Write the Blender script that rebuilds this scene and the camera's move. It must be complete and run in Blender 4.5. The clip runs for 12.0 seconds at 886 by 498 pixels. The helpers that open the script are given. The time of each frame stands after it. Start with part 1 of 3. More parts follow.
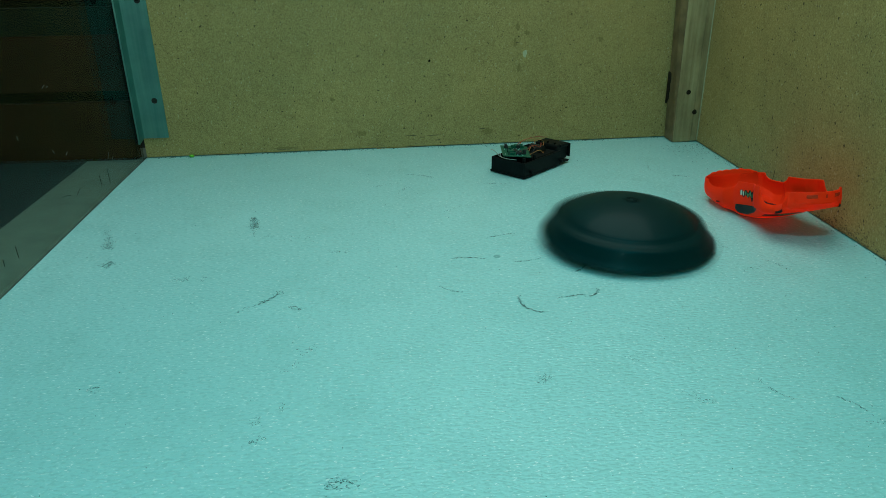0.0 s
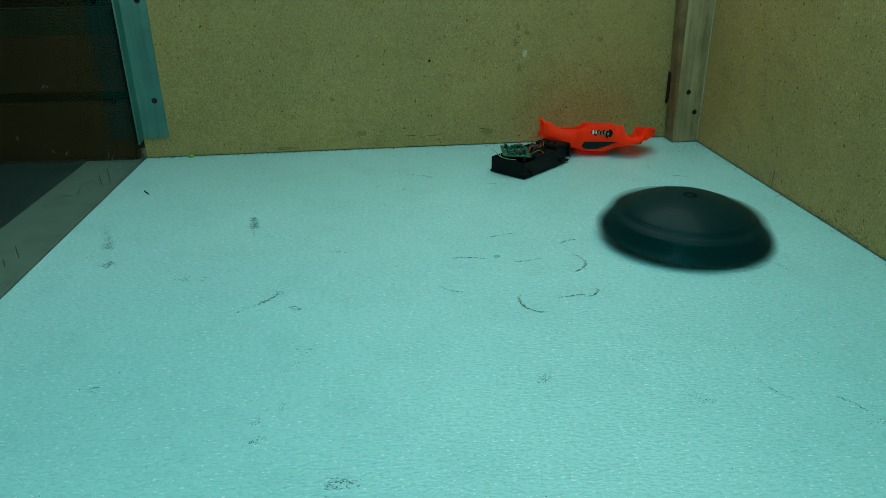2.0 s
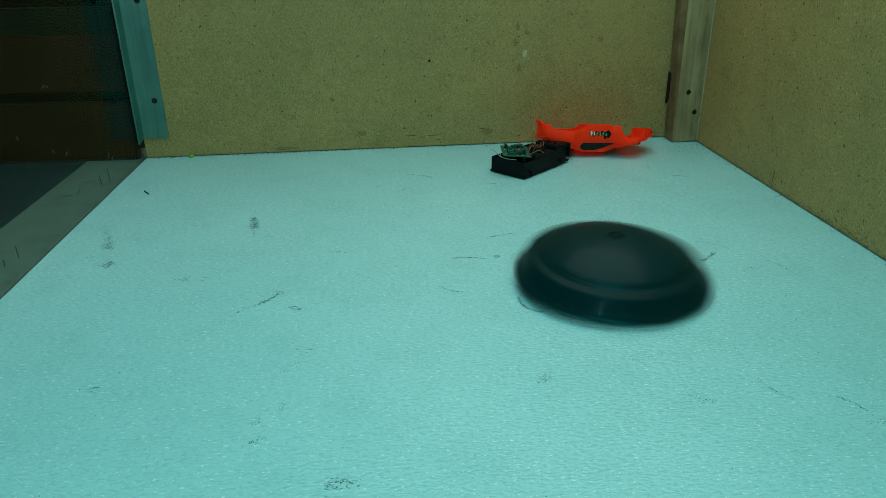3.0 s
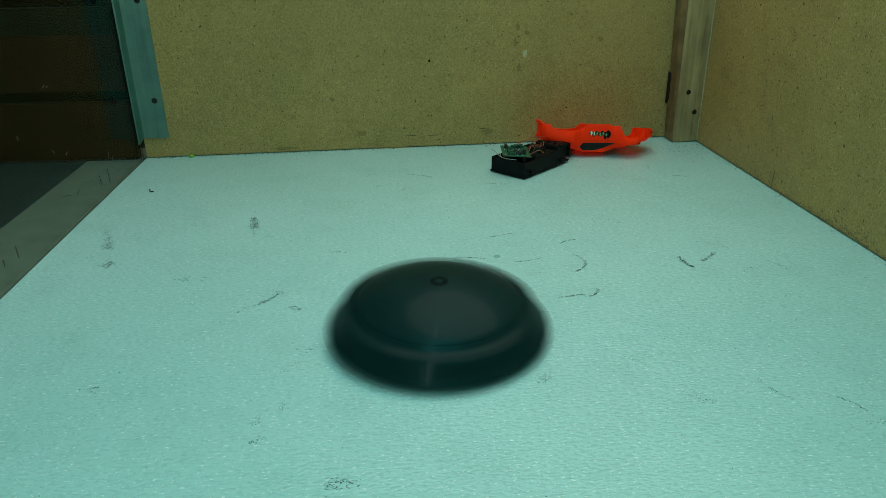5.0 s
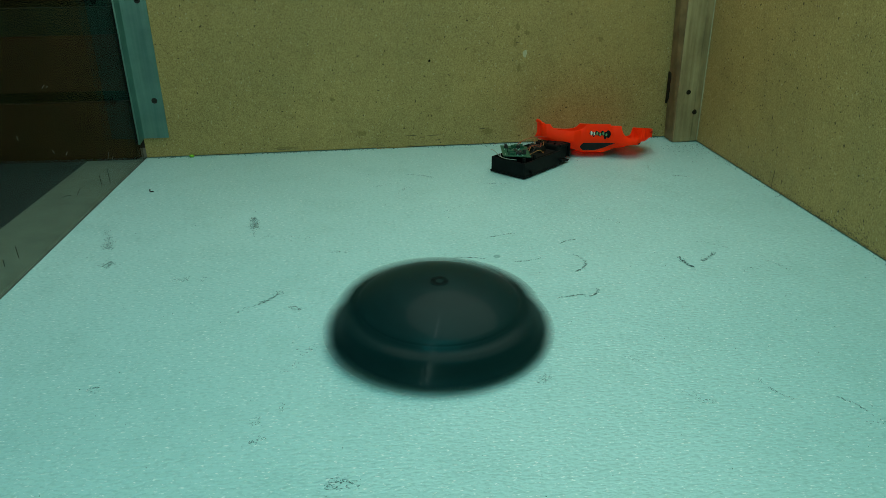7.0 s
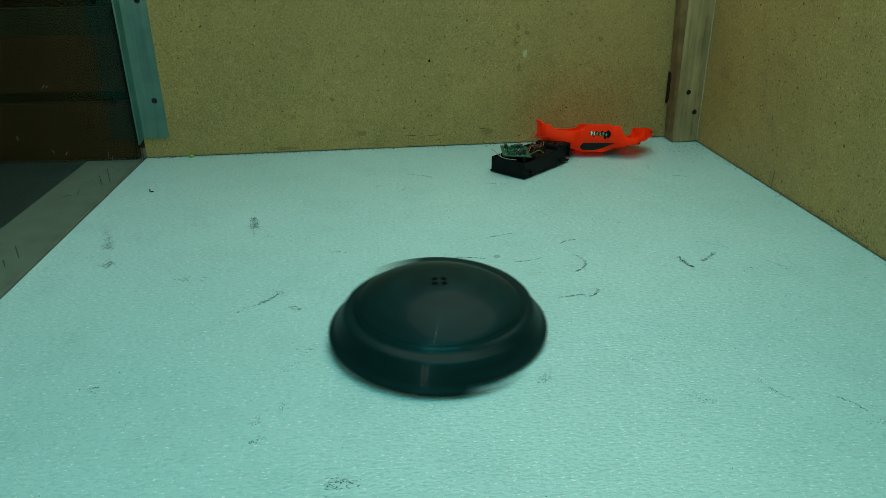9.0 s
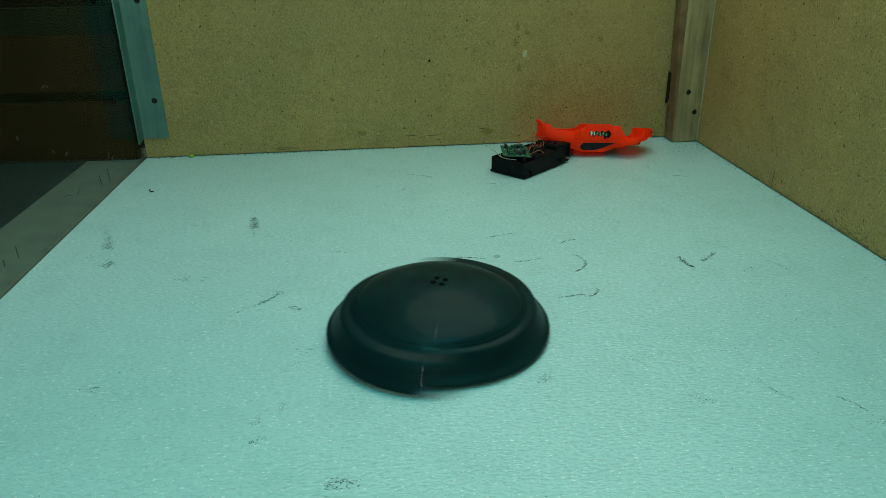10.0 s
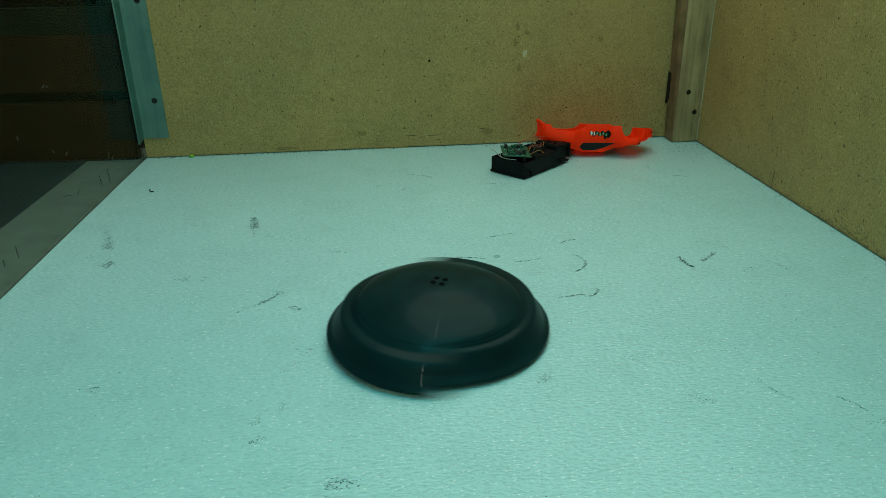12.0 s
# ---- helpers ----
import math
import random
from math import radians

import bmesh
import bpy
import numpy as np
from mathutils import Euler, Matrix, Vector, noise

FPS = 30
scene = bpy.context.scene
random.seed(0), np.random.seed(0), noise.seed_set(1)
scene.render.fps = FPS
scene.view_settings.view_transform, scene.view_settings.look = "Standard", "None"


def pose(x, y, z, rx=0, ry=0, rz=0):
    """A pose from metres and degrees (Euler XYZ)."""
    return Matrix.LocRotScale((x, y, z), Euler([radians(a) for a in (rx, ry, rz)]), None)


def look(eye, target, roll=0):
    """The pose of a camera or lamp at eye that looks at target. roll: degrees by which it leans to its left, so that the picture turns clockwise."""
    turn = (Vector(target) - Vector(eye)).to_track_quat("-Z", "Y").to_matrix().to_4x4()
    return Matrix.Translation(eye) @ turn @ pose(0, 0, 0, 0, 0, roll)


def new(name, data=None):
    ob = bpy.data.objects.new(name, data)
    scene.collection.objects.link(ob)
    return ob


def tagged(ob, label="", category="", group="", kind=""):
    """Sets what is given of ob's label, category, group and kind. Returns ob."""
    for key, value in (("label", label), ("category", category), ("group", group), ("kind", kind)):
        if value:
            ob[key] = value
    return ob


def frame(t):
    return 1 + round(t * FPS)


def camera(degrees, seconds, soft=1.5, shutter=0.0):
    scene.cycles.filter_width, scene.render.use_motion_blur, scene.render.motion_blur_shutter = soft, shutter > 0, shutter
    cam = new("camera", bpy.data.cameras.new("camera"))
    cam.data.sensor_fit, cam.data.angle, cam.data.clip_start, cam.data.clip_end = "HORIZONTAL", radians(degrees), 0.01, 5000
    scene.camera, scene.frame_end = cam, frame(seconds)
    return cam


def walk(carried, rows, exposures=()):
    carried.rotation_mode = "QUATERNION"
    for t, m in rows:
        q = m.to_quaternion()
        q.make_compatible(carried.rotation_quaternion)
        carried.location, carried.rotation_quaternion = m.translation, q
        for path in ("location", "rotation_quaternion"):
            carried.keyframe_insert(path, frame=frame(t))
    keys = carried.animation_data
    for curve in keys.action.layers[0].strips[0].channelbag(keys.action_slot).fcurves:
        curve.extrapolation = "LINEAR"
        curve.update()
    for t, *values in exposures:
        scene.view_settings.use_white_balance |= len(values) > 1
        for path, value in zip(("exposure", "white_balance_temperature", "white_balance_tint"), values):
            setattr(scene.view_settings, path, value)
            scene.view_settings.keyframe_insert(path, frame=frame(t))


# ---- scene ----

# ---------------------------------------------------------------- camera
cam = camera(64.11, 12.0, soft=0.8, shutter=0.9)
CAM_POSE = look((0.0, 0.0, 0.35), (0.0761, 0.9117, -0.0537), -0.705)
walk(cam, [(0.0, CAM_POSE), (12.0, CAM_POSE)],
     exposures=[(0.0, 0.0, 5750, 0.5), (3.2, 0.0, 5750, 0.5), (4.8, 0.0, 6640, 10.5), (12.0, 0.0, 6640, 10.5)])

# ---------------------------------------------------------------- light
world = bpy.data.worlds.new("workshop_dimness")
world.use_nodes = True
world.node_tree.nodes["Background"].inputs[0].default_value = (0.30, 0.42, 0.40, 1)
world.node_tree.nodes["Background"].inputs[1].default_value = 0.04
scene.world = world


def area_lamp(name, at, target, sx, sy, watts, colour):
    data = bpy.data.lights.new(name, "AREA")
    data.shape, data.size, data.size_y = "ELLIPSE" if sx == sy else "RECTANGLE", sx, sy
    data.energy, data.color = watts, colour
    ob = new(name, data)
    ob.matrix_basis = look(at, target)
    return ob


# broad added lamp for the light from above, whose source is unseen
area_lamp("overhead_soft_lamp", (0.43, 1.15, 1.40), (0.43, 1.15, 0), 1.6, 1.6, 16.6, (1.0, 0.94, 0.765))
# added cyan fill, imitates the lens's cyan colour shading at the front
area_lamp("front_cyan_fill", (0.06, 0.20, 0.95), (0.08, 0.50, 0), 0.55, 0.08, 2.75, (0.0, 0.95, 1.0))


# ---------------------------------------------------------------- materials
class Nodes:
    """A node material with its Principled shader, its coordinates and short makers."""

    def __init__(self, name, rough=0.5, metal=0.0, spec=0.5):
        self.mat = bpy.data.materials.new(name)
        self.mat.use_nodes = True
        self.tree = self.mat.node_tree
        self.bsdf = self.tree.nodes["Principled BSDF"]
        self.bsdf.inputs["Roughness"].default_value = rough
        self.bsdf.inputs["Metallic"].default_value = metal
        self.bsdf.inputs["Specular IOR Level"].default_value = spec
        self.coord = self.tree.nodes.new("ShaderNodeTexCoord").outputs["Object"]

    def node(self, kind, **values):
        n = self.tree.nodes.new(kind)
        for key, value in values.items():
            n.inputs[key].default_value = value
        return n

    def link(self, a, b):
        self.tree.links.new(a, b)

    def stretch(self, scale, turn=(0, 0, 0)):
        n = self.node("ShaderNodeMapping")
        n.inputs["Scale"].default_value = scale
        n.inputs["Rotation"].default_value = turn
        self.link(self.coord, n.inputs["Vector"])
        return n.outputs[0]

    def noise(self, scale, detail=3.0, rough=0.55, vector=None):
        n = self.node("ShaderNodeTexNoise", Scale=scale, Detail=detail, Roughness=rough)
        self.link(vector or self.coord, n.inputs["Vector"])
        return n.outputs["Fac"]

    def cells(self, scale, vector=None, feature="F1", out="Distance"):
        n = self.node("ShaderNodeTexVoronoi", Scale=scale)
        n.feature = feature
        self.link(vector or self.coord, n.inputs["Vector"])
        return n.outputs[out]

    def ramp(self, fac, stops):
        n = self.node("ShaderNodeValToRGB")
        e = n.color_ramp.elements
        while len(e) < len(stops):
            e.new(0.5)
        for el, (p, c) in zip(e, stops):
            el.position = p
            el.color = (*c, 1) if len(c) == 3 else c
        self.link(fac, n.inputs[0])
        return n.outputs[0]

    def mix(self, a, b, fac, mode="MIX"):
        n = self.tree.nodes.new("ShaderNodeMix")
        n.data_type, n.blend_type = "RGBA", mode
        for value, socket in ((fac, n.inputs[0]), (a, n.inputs[6]), (b, n.inputs[7])):
            if isinstance(value, (int, float)):
                socket.default_value = value
            elif isinstance(value, tuple):
                socket.default_value = (*value, 1)
            else:
                self.link(value, socket)
        return n.outputs[2]

    def colour(self, out):
        self.link(out, self.bsdf.inputs["Base Color"])

    def roughness(self, fac, low, high):
        n = self.node("ShaderNodeMapRange")
        n.inputs[3].default_value, n.inputs[4].default_value = low, high
        self.link(fac, n.inputs[0])
        self.link(n.outputs[0], self.bsdf.inputs["Roughness"])

    def bump(self, fac, strength, distance):
        n = self.node("ShaderNodeBump", Strength=strength, Distance=distance)
        self.link(fac, n.inputs["Height"])
        old = self.bsdf.inputs["Normal"]
        if old.is_linked:
            self.link(old.links[0].from_socket, n.inputs["Normal"])
        self.link(n.outputs[0], old)


def make_floor_material():
    m = Nodes("white_embossed_sheet", 0.42)
    patch = m.noise(3.0, 4)
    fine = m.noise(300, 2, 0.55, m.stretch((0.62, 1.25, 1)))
    col = m.ramp(patch, [(0.30, (0.308, 0.590, 0.592)), (0.70, (0.358, 0.645, 0.645))])
    grime = m.ramp(m.noise(14, 6, 0.7), [(0.50, (1, 1, 1)), (0.78, (0.87, 0.90, 0.89))])
    col = m.mix(col, grime, 1.0, "MULTIPLY")
    # hollows of the bump noise are darkened in the colour, like shade
    relief_shade = m.ramp(fine, [(0.36, (0.84, 0.865, 0.865)), (0.50, (1, 1, 1)), (0.70, (1.0, 1.0, 1.0))])
    col = m.mix(col, relief_shade, 0.9, "MULTIPLY")
    # sparkle of the embossing painted into the colour as pale flecks
    painted_glint = m.ramp(m.noise(380, 2, 0.6, m.stretch((0.6, 1.3, 1))), [(0.615, (0, 0, 0)), (0.70, (1, 1, 1))])
    col = m.mix(col, (0.70, 0.84, 0.82), painted_glint)
    speck = m.ramp(m.noise(420, 1), [(0.18, (0.60, 0.66, 0.65)), (0.27, (1, 1, 1))])
    m.colour(m.mix(col, speck, 0.7, "MULTIPLY"))
    m.roughness(fine, 0.50, 0.30)
    m.bump(fine, 0.85, 0.0014)
    m.bump(m.noise(90, 3, vector=m.stretch((0.7, 1.3, 1))), 0.2, 0.002)
    return m.mat


def make_board_material(name):
    m = Nodes(name, 0.62, 0, 0.35)
    flakes = m.cells(800, m.stretch((1, 1, 0.75), (0.3, 0.2, 0.4)), out="Color")
    sep = m.node("ShaderNodeSeparateColor")
    m.link(flakes, sep.inputs[0])
    col = m.ramp(sep.outputs[0], [(0.04, (0.305, 0.212, 0.072)), (0.5, (0.385, 0.275, 0.096)), (0.96, (0.47, 0.345, 0.133))])
    chip = m.noise(520, 3, 0.65, m.stretch((1.0, 1.0, 0.8), (0.2, 0.5, 0.1)))
    col = m.mix(col, m.ramp(chip, [(0.34, (0.72, 0.70, 0.66)), (0.50, (1, 1, 1)), (0.72, (1.14, 1.13, 1.10))]), 0.35, "MULTIPLY")
    cloud = m.ramp(m.noise(5.5, 4, 0.6), [(0.32, (0.84, 0.85, 0.84)), (0.68, (1.05, 1.02, 0.99))])
    col = m.mix(col, cloud, 0.9, "MULTIPLY")
    soil = m.ramp(m.noise(26, 5, 0.65), [(0.30, (0.80, 0.79, 0.77)), (0.48, (1, 1, 1))])
    col = m.mix(col, soil, 0.7, "MULTIPLY")
    specks = m.ramp(m.noise(185, 2, 0.5), [(0.300, (0.08, 0.07, 0.05)), (0.330, (1, 1, 1))])
    col = m.mix(col, specks, 0.85, "MULTIPLY")
    pale = m.ramp(m.noise(300, 2, 0.5, m.stretch((1, 1, 0.85), (0, 0, 1.1))), [(0.64, (0, 0, 0)), (0.74, (0.7, 0.7, 0.7))])
    col = m.mix(col, (0.55, 0.46, 0.26), pale)
    m.colour(col)
    m.roughness(m.noise(40, 3), 0.48, 0.75)
    m.bump(chip, 0.3, 0.0008)
    m.bump(m.noise(500, 2), 0.2, 0.0005)
    return m.mat


def make_metal():
    m = Nodes("brushed_aluminium", 0.38, 1.0)
    streak = m.noise(160, 3, vector=m.stretch((1, 1, 0.03)))
    col = m.ramp(streak, [(0.3, (0.165, 0.345, 0.315)), (0.7, (0.215, 0.415, 0.375))])
    dull = m.ramp(m.noise(22, 4), [(0.35, (0.72, 0.74, 0.74)), (0.65, (1, 1, 1))])
    m.colour(m.mix(col, dull, 0.8, "MULTIPLY"))
    m.roughness(m.noise(30, 4), 0.34, 0.58)
    m.bump(streak, 0.08, 0.0004)
    return m.mat


def make_timber():
    m = Nodes("pale_planed_timber", 0.55)
    grain = m.noise(120, 4, 0.6, m.stretch((1, 1, 0.04)))
    col = m.ramp(grain, [(0.28, (0.30, 0.215, 0.098)), (0.55, (0.43, 0.325, 0.160)), (0.8, (0.51, 0.405, 0.215))])
    dirt = m.ramp(m.noise(20, 5, 0.65, m.stretch((1, 1, 0.4))), [(0.38, (0.50, 0.47, 0.42)), (0.62, (1, 1, 1))])
    m.colour(m.mix(col, dirt, 0.8, "MULTIPLY"))
    m.bump(grain, 0.2, 0.0006)
    return m.mat


def make_plain(name, colour, rough=0.5, metal=0.0, vary=0.25, scale=60, bump=0.1, spec=0.5):
    m = Nodes(name, rough, metal, spec)
    low = tuple(c * (1 - vary) for c in colour)
    high = tuple(min(1, c * (1 + vary * 0.6)) for c in colour)
    m.colour(m.ramp(m.noise(scale, 4), [(0.3, low), (0.7, high)]))
    m.roughness(m.noise(scale * 2.3, 3), max(0.03, rough - 0.1), min(1, rough + 0.12))
    if bump:
        m.bump(m.noise(scale * 5, 3), bump, 0.0006)
    return m.mat


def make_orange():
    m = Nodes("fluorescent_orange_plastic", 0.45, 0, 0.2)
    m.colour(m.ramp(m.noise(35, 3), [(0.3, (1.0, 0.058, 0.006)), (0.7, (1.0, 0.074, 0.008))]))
    # the dye turns green light to red; this glow is put into the colour as red above 1
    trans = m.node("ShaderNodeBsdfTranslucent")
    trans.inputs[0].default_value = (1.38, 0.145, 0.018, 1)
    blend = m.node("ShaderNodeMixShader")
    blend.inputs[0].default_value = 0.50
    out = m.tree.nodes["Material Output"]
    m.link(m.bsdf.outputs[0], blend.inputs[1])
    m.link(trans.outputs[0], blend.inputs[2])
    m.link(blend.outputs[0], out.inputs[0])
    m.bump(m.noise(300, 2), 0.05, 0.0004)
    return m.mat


def make_glass(name, tint, steep):
    """Thin clear sheet: what passes it is faintly tinted, and it mirrors more at a slant."""
    m = Nodes(name, 0.0)
    clear = m.node("ShaderNodeBsdfTransparent")
    clear.inputs[0].default_value = (*tint, 1)
    gloss = m.node("ShaderNodeBsdfGlossy")
    gloss.inputs["Roughness"].default_value = 0.03
    slant = m.node("ShaderNodeLayerWeight", Blend=0.5)
    power = m.node("ShaderNodeMath")
    power.operation = "POWER"
    power.inputs[1].default_value = steep
    m.link(slant.outputs["Facing"], power.inputs[0])
    lift = m.node("ShaderNodeMath")
    lift.operation = "MULTIPLY_ADD"
    lift.inputs[1].default_value, lift.inputs[2].default_value = 0.80, 0.024
    m.link(power.outputs[0], lift.inputs[0])
    blend = m.node("ShaderNodeMixShader")
    m.link(lift.outputs[0], blend.inputs[0])
    m.link(clear.outputs[0], blend.inputs[1])
    m.link(gloss.outputs[0], blend.inputs[2])
    m.link(blend.outputs[0], m.tree.nodes["Material Output"].inputs[0])
    return m.mat


def make_glow(name, colour, strength):
    m = Nodes(name)
    m.bsdf.inputs["Emission Color"].default_value = (*colour, 1)
    m.bsdf.inputs["Emission Strength"].default_value = strength
    return m.mat


FLOOR = make_floor_material()
BOARD = make_board_material("raw_chipboard")
METAL = make_metal()
TIMBER = make_timber()
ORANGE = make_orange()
SHELL = make_plain("black_moulded_plastic", (0.0036, 0.0210, 0.0218), 0.38, 0, 0.45, 38, 0.03, 0.07)
SHELL.node_tree.nodes["Principled BSDF"].inputs["Coat Weight"].default_value = 0.012
SHELL.node_tree.nodes["Principled BSDF"].inputs["Specular Tint"].default_value = (0.42, 0.98, 1.0, 1)
SHELL.node_tree.nodes["Principled BSDF"].inputs["Coat IOR"].default_value = 2.2
SHELL.node_tree.nodes["Principled BSDF"].inputs["Coat Roughness"].default_value = 0.05
RECESS = make_plain("recess_shaded_orange", (0.70, 0.040, 0.006), 0.6, 0, 0.2, 90, 0.05, 0.2)
BLACK = make_plain("black_plastic", (0.0045, 0.0065, 0.0065), 0.5, 0, 0.35, 70, 0.15, 0.12)
WINDOW = make_plain("smoked_black_print", (0.006, 0.009, 0.010), 0.38, 0, 0.3, 60, 0.05, 0.22)
HOLE = make_plain("dark_hole", (0.003, 0.003, 0.003), 0.9, 0, 0.2, 80, 0, 0.03)
SCREW = make_plain("dark_screw_steel", (0.035, 0.035, 0.033), 0.45, 0.8, 0.3, 200, 0.2)
SCUFF = make_plain("black_rubber_scuff", (0.035, 0.085, 0.088), 0.8, 0, 0.5, 120, 0)
PCB = make_plain("green_circuit_board", (0.007, 0.090, 0.046), 0.4, 0, 0.35, 300, 0.2)
CHIP = make_plain("black_chip_resin", (0.015, 0.015, 0.016), 0.4, 0, 0.2, 100, 0)
SOLDER = make_plain("solder", (0.62, 0.64, 0.62), 0.35, 1.0, 0.2, 200, 0.1)
RED_WIRE = make_plain("red_wire_sleeve", (0.33, 0.05, 0.02), 0.45, 0, 0.2, 100, 0)
AMBER_WIRE = make_plain("amber_wire_sleeve", (0.45, 0.20, 0.05), 0.45, 0, 0.2, 100, 0)
WHITE_WIRE = make_plain("white_wire_sleeve", (0.46, 0.47, 0.42), 0.45, 0, 0.1, 100, 0)
GREEN_BIT = make_plain("lime_plastic", (0.16, 0.50, 0.02), 0.45, 0, 0.2, 100, 0.1)
STICKER_GREEN = make_plain("green_sticker_ink", (0.10, 0.28, 0.12), 0.5, 0, 0.3, 300, 0)
STICKER_WHITE = make_plain("white_sticker_ink", (0.72, 0.74, 0.60), 0.5, 0, 0.1, 300, 0)
PANE = make_glass("clear_acrylic", (0.80, 0.83, 0.79), 7.5)
# near-black, so that the room looks dim although the lamp reaches it
ROOM = make_plain("dimness_black", (0.008, 0.009, 0.008), 0.8, 0, 0.3, 3, 0.1)
CHIPPED = make_plain("pale_chipped_board", (0.50, 0.47, 0.30), 0.7, 0, 0.25, 200, 0.2)
SCRAPE = make_plain("dark_board_scrape", (0.10, 0.075, 0.035), 0.8, 0, 0.4, 150, 0)
BROWN_HOLE = make_plain("bored_timber", (0.028, 0.020, 0.012), 0.8, 0, 0.4, 300, 0.2, 0.1)
BENCH = make_plain("near_black_floor", (0.009, 0.014, 0.014), 0.7, 0, 0.3, 8, 0.1, 0.2)
STAIN = make_plain("grey_stain", (0.20, 0.40, 0.40), 0.6, 0, 0.2, 300, 0)
LEDGE = make_plain("grey_board", (0.145, 0.205, 0.165), 0.6, 0, 0.25, 30, 0.1)
BROWN = make_plain("dark_brown_timber", (0.20, 0.130, 0.058), 0.6, 0, 0.4, 40, 0.2)
# very dark colours stand in for the lack of light outside the sheet
OUTER = make_plain("unlit_look_red_board", (0.036, 0.0108, 0.0046), 0.75, 0, 0.35, 9, 0.1, 0.15)
OUTER_GREEN = make_plain("unlit_look_green_board", (0.007, 0.011, 0.007), 0.75, 0, 0.35, 9, 0.1, 0.15)
SMUDGE = make_plain("darkened_board", (0.285, 0.208, 0.076), 0.75, 0, 0.3, 420, 0.3, 0.15)
HAZE = make_plain("pale_plastic_scratch", (0.13, 0.12, 0.09), 0.6, 0, 0.3, 200, 0)
TUBE = make_glow("lit_gap", (0.75, 1.0, 0.95), 34.0)


# ---------------------------------------------------------------- mesh helpers
def mesh_of(name, bm, material, smooth=False):
    me = bpy.data.meshes.new(name)
    bmesh.ops.recalc_face_normals(bm, faces=bm.faces)
    if smooth:
        for f in bm.faces:
            f.smooth = True
    bm.to_mesh(me)
    bm.free()
    for k in material if isinstance(material, (list, tuple)) else [material]:
        me.materials.append(k)
    return me


def part(name, bm, material, parent=None, label="", smooth=False):
    """Links a bmesh as one mesh object, under a thing or a part if one is given."""
    ob = new(name, mesh_of(name, bm, material, smooth))
    if parent:
        ob.parent = parent
    if label:
        ob["label"] = label
    return ob


def box(lo, hi, bevel=0.0, segments=2, bm=None, m=None):
    bm = bm or bmesh.new()
    made = bmesh.ops.create_cube(bm, size=1)["verts"]
    lo, hi = Vector(lo), Vector(hi)
    for v in made:
        v.co = Vector((lo[i] + (v.co[i] + 0.5) * (hi[i] - lo[i]) for i in range(3)))
        if m:
            v.co = m @ v.co
    if bevel:
        edges = list({e for v in made for e in v.link_edges})
        bmesh.ops.bevel(bm, geom=edges, offset=bevel, segments=segments, affect="EDGES", profile=0.5)
    return bm


def disc(radius, depth, m, segments=24, bm=None, r2=None):
    bm = bm or bmesh.new()
    bmesh.ops.create_cone(bm, cap_ends=True, segments=segments, radius1=radius, radius2=radius if r2 is None else r2,
                          depth=depth, matrix=m)
    return bm


def tube_along(points, radius, bm=None, sides=7):
    """A round tube through the points."""
    bm = bm or bmesh.new()
    pts = [Vector(p) for p in points]
    rings = []
    for i, p in enumerate(pts):
        d = (pts[min(i + 1, len(pts) - 1)] - pts[max(i - 1, 0)]).normalized()
        a = d.orthogonal().normalized() if not rings else (side - d * side.dot(d)).normalized()
        side, b = a, d.cross(a)
        rings.append([bm.verts.new(p + radius * (math.cos(k) * a + math.sin(k) * b))
                      for k in (2 * math.pi * j / sides for j in range(sides))])
    for r, s in zip(rings, rings[1:]):
        for j in range(sides):
            bm.faces.new((r[j], r[(j + 1) % sides], s[(j + 1) % sides], s[j]))
    bm.faces.new(rings[0]), bm.faces.new(rings[-1])
    return bm


def bent(points, steps=6):
    """A smooth row of points through the given ones."""
    p = [Vector(k) for k in points]
    p = [2 * p[0] - p[1]] + p + [2 * p[-1] - p[-2]]
    out = []
    for i in range(1, len(p) - 2):
        for s in range(steps):
            t = s / steps
            out.append(0.5 * (2 * p[i] + (p[i + 1] - p[i - 1]) * t + (2 * p[i - 1] - 5 * p[i] + 4 * p[i + 1] - p[i + 2]) * t * t
                              + (3 * p[i] - p[i - 1] - 3 * p[i + 1] + p[i + 2]) * t ** 3))
    return out + [p[-2]]


def empty(name, m=None):
    ob = new(name)
    ob.empty_display_size = 0.02
    if m:
        ob.matrix_basis = m
    return ob


# ---------------------------------------------------------------- the arena
LEFT, RIGHT, FRONT = -0.4197, 0.5725, -0.16
BACK_SLANT = math.degrees(math.atan(0.0235))


def back_y(x):
    return 1.2525 + 0.0235 * x


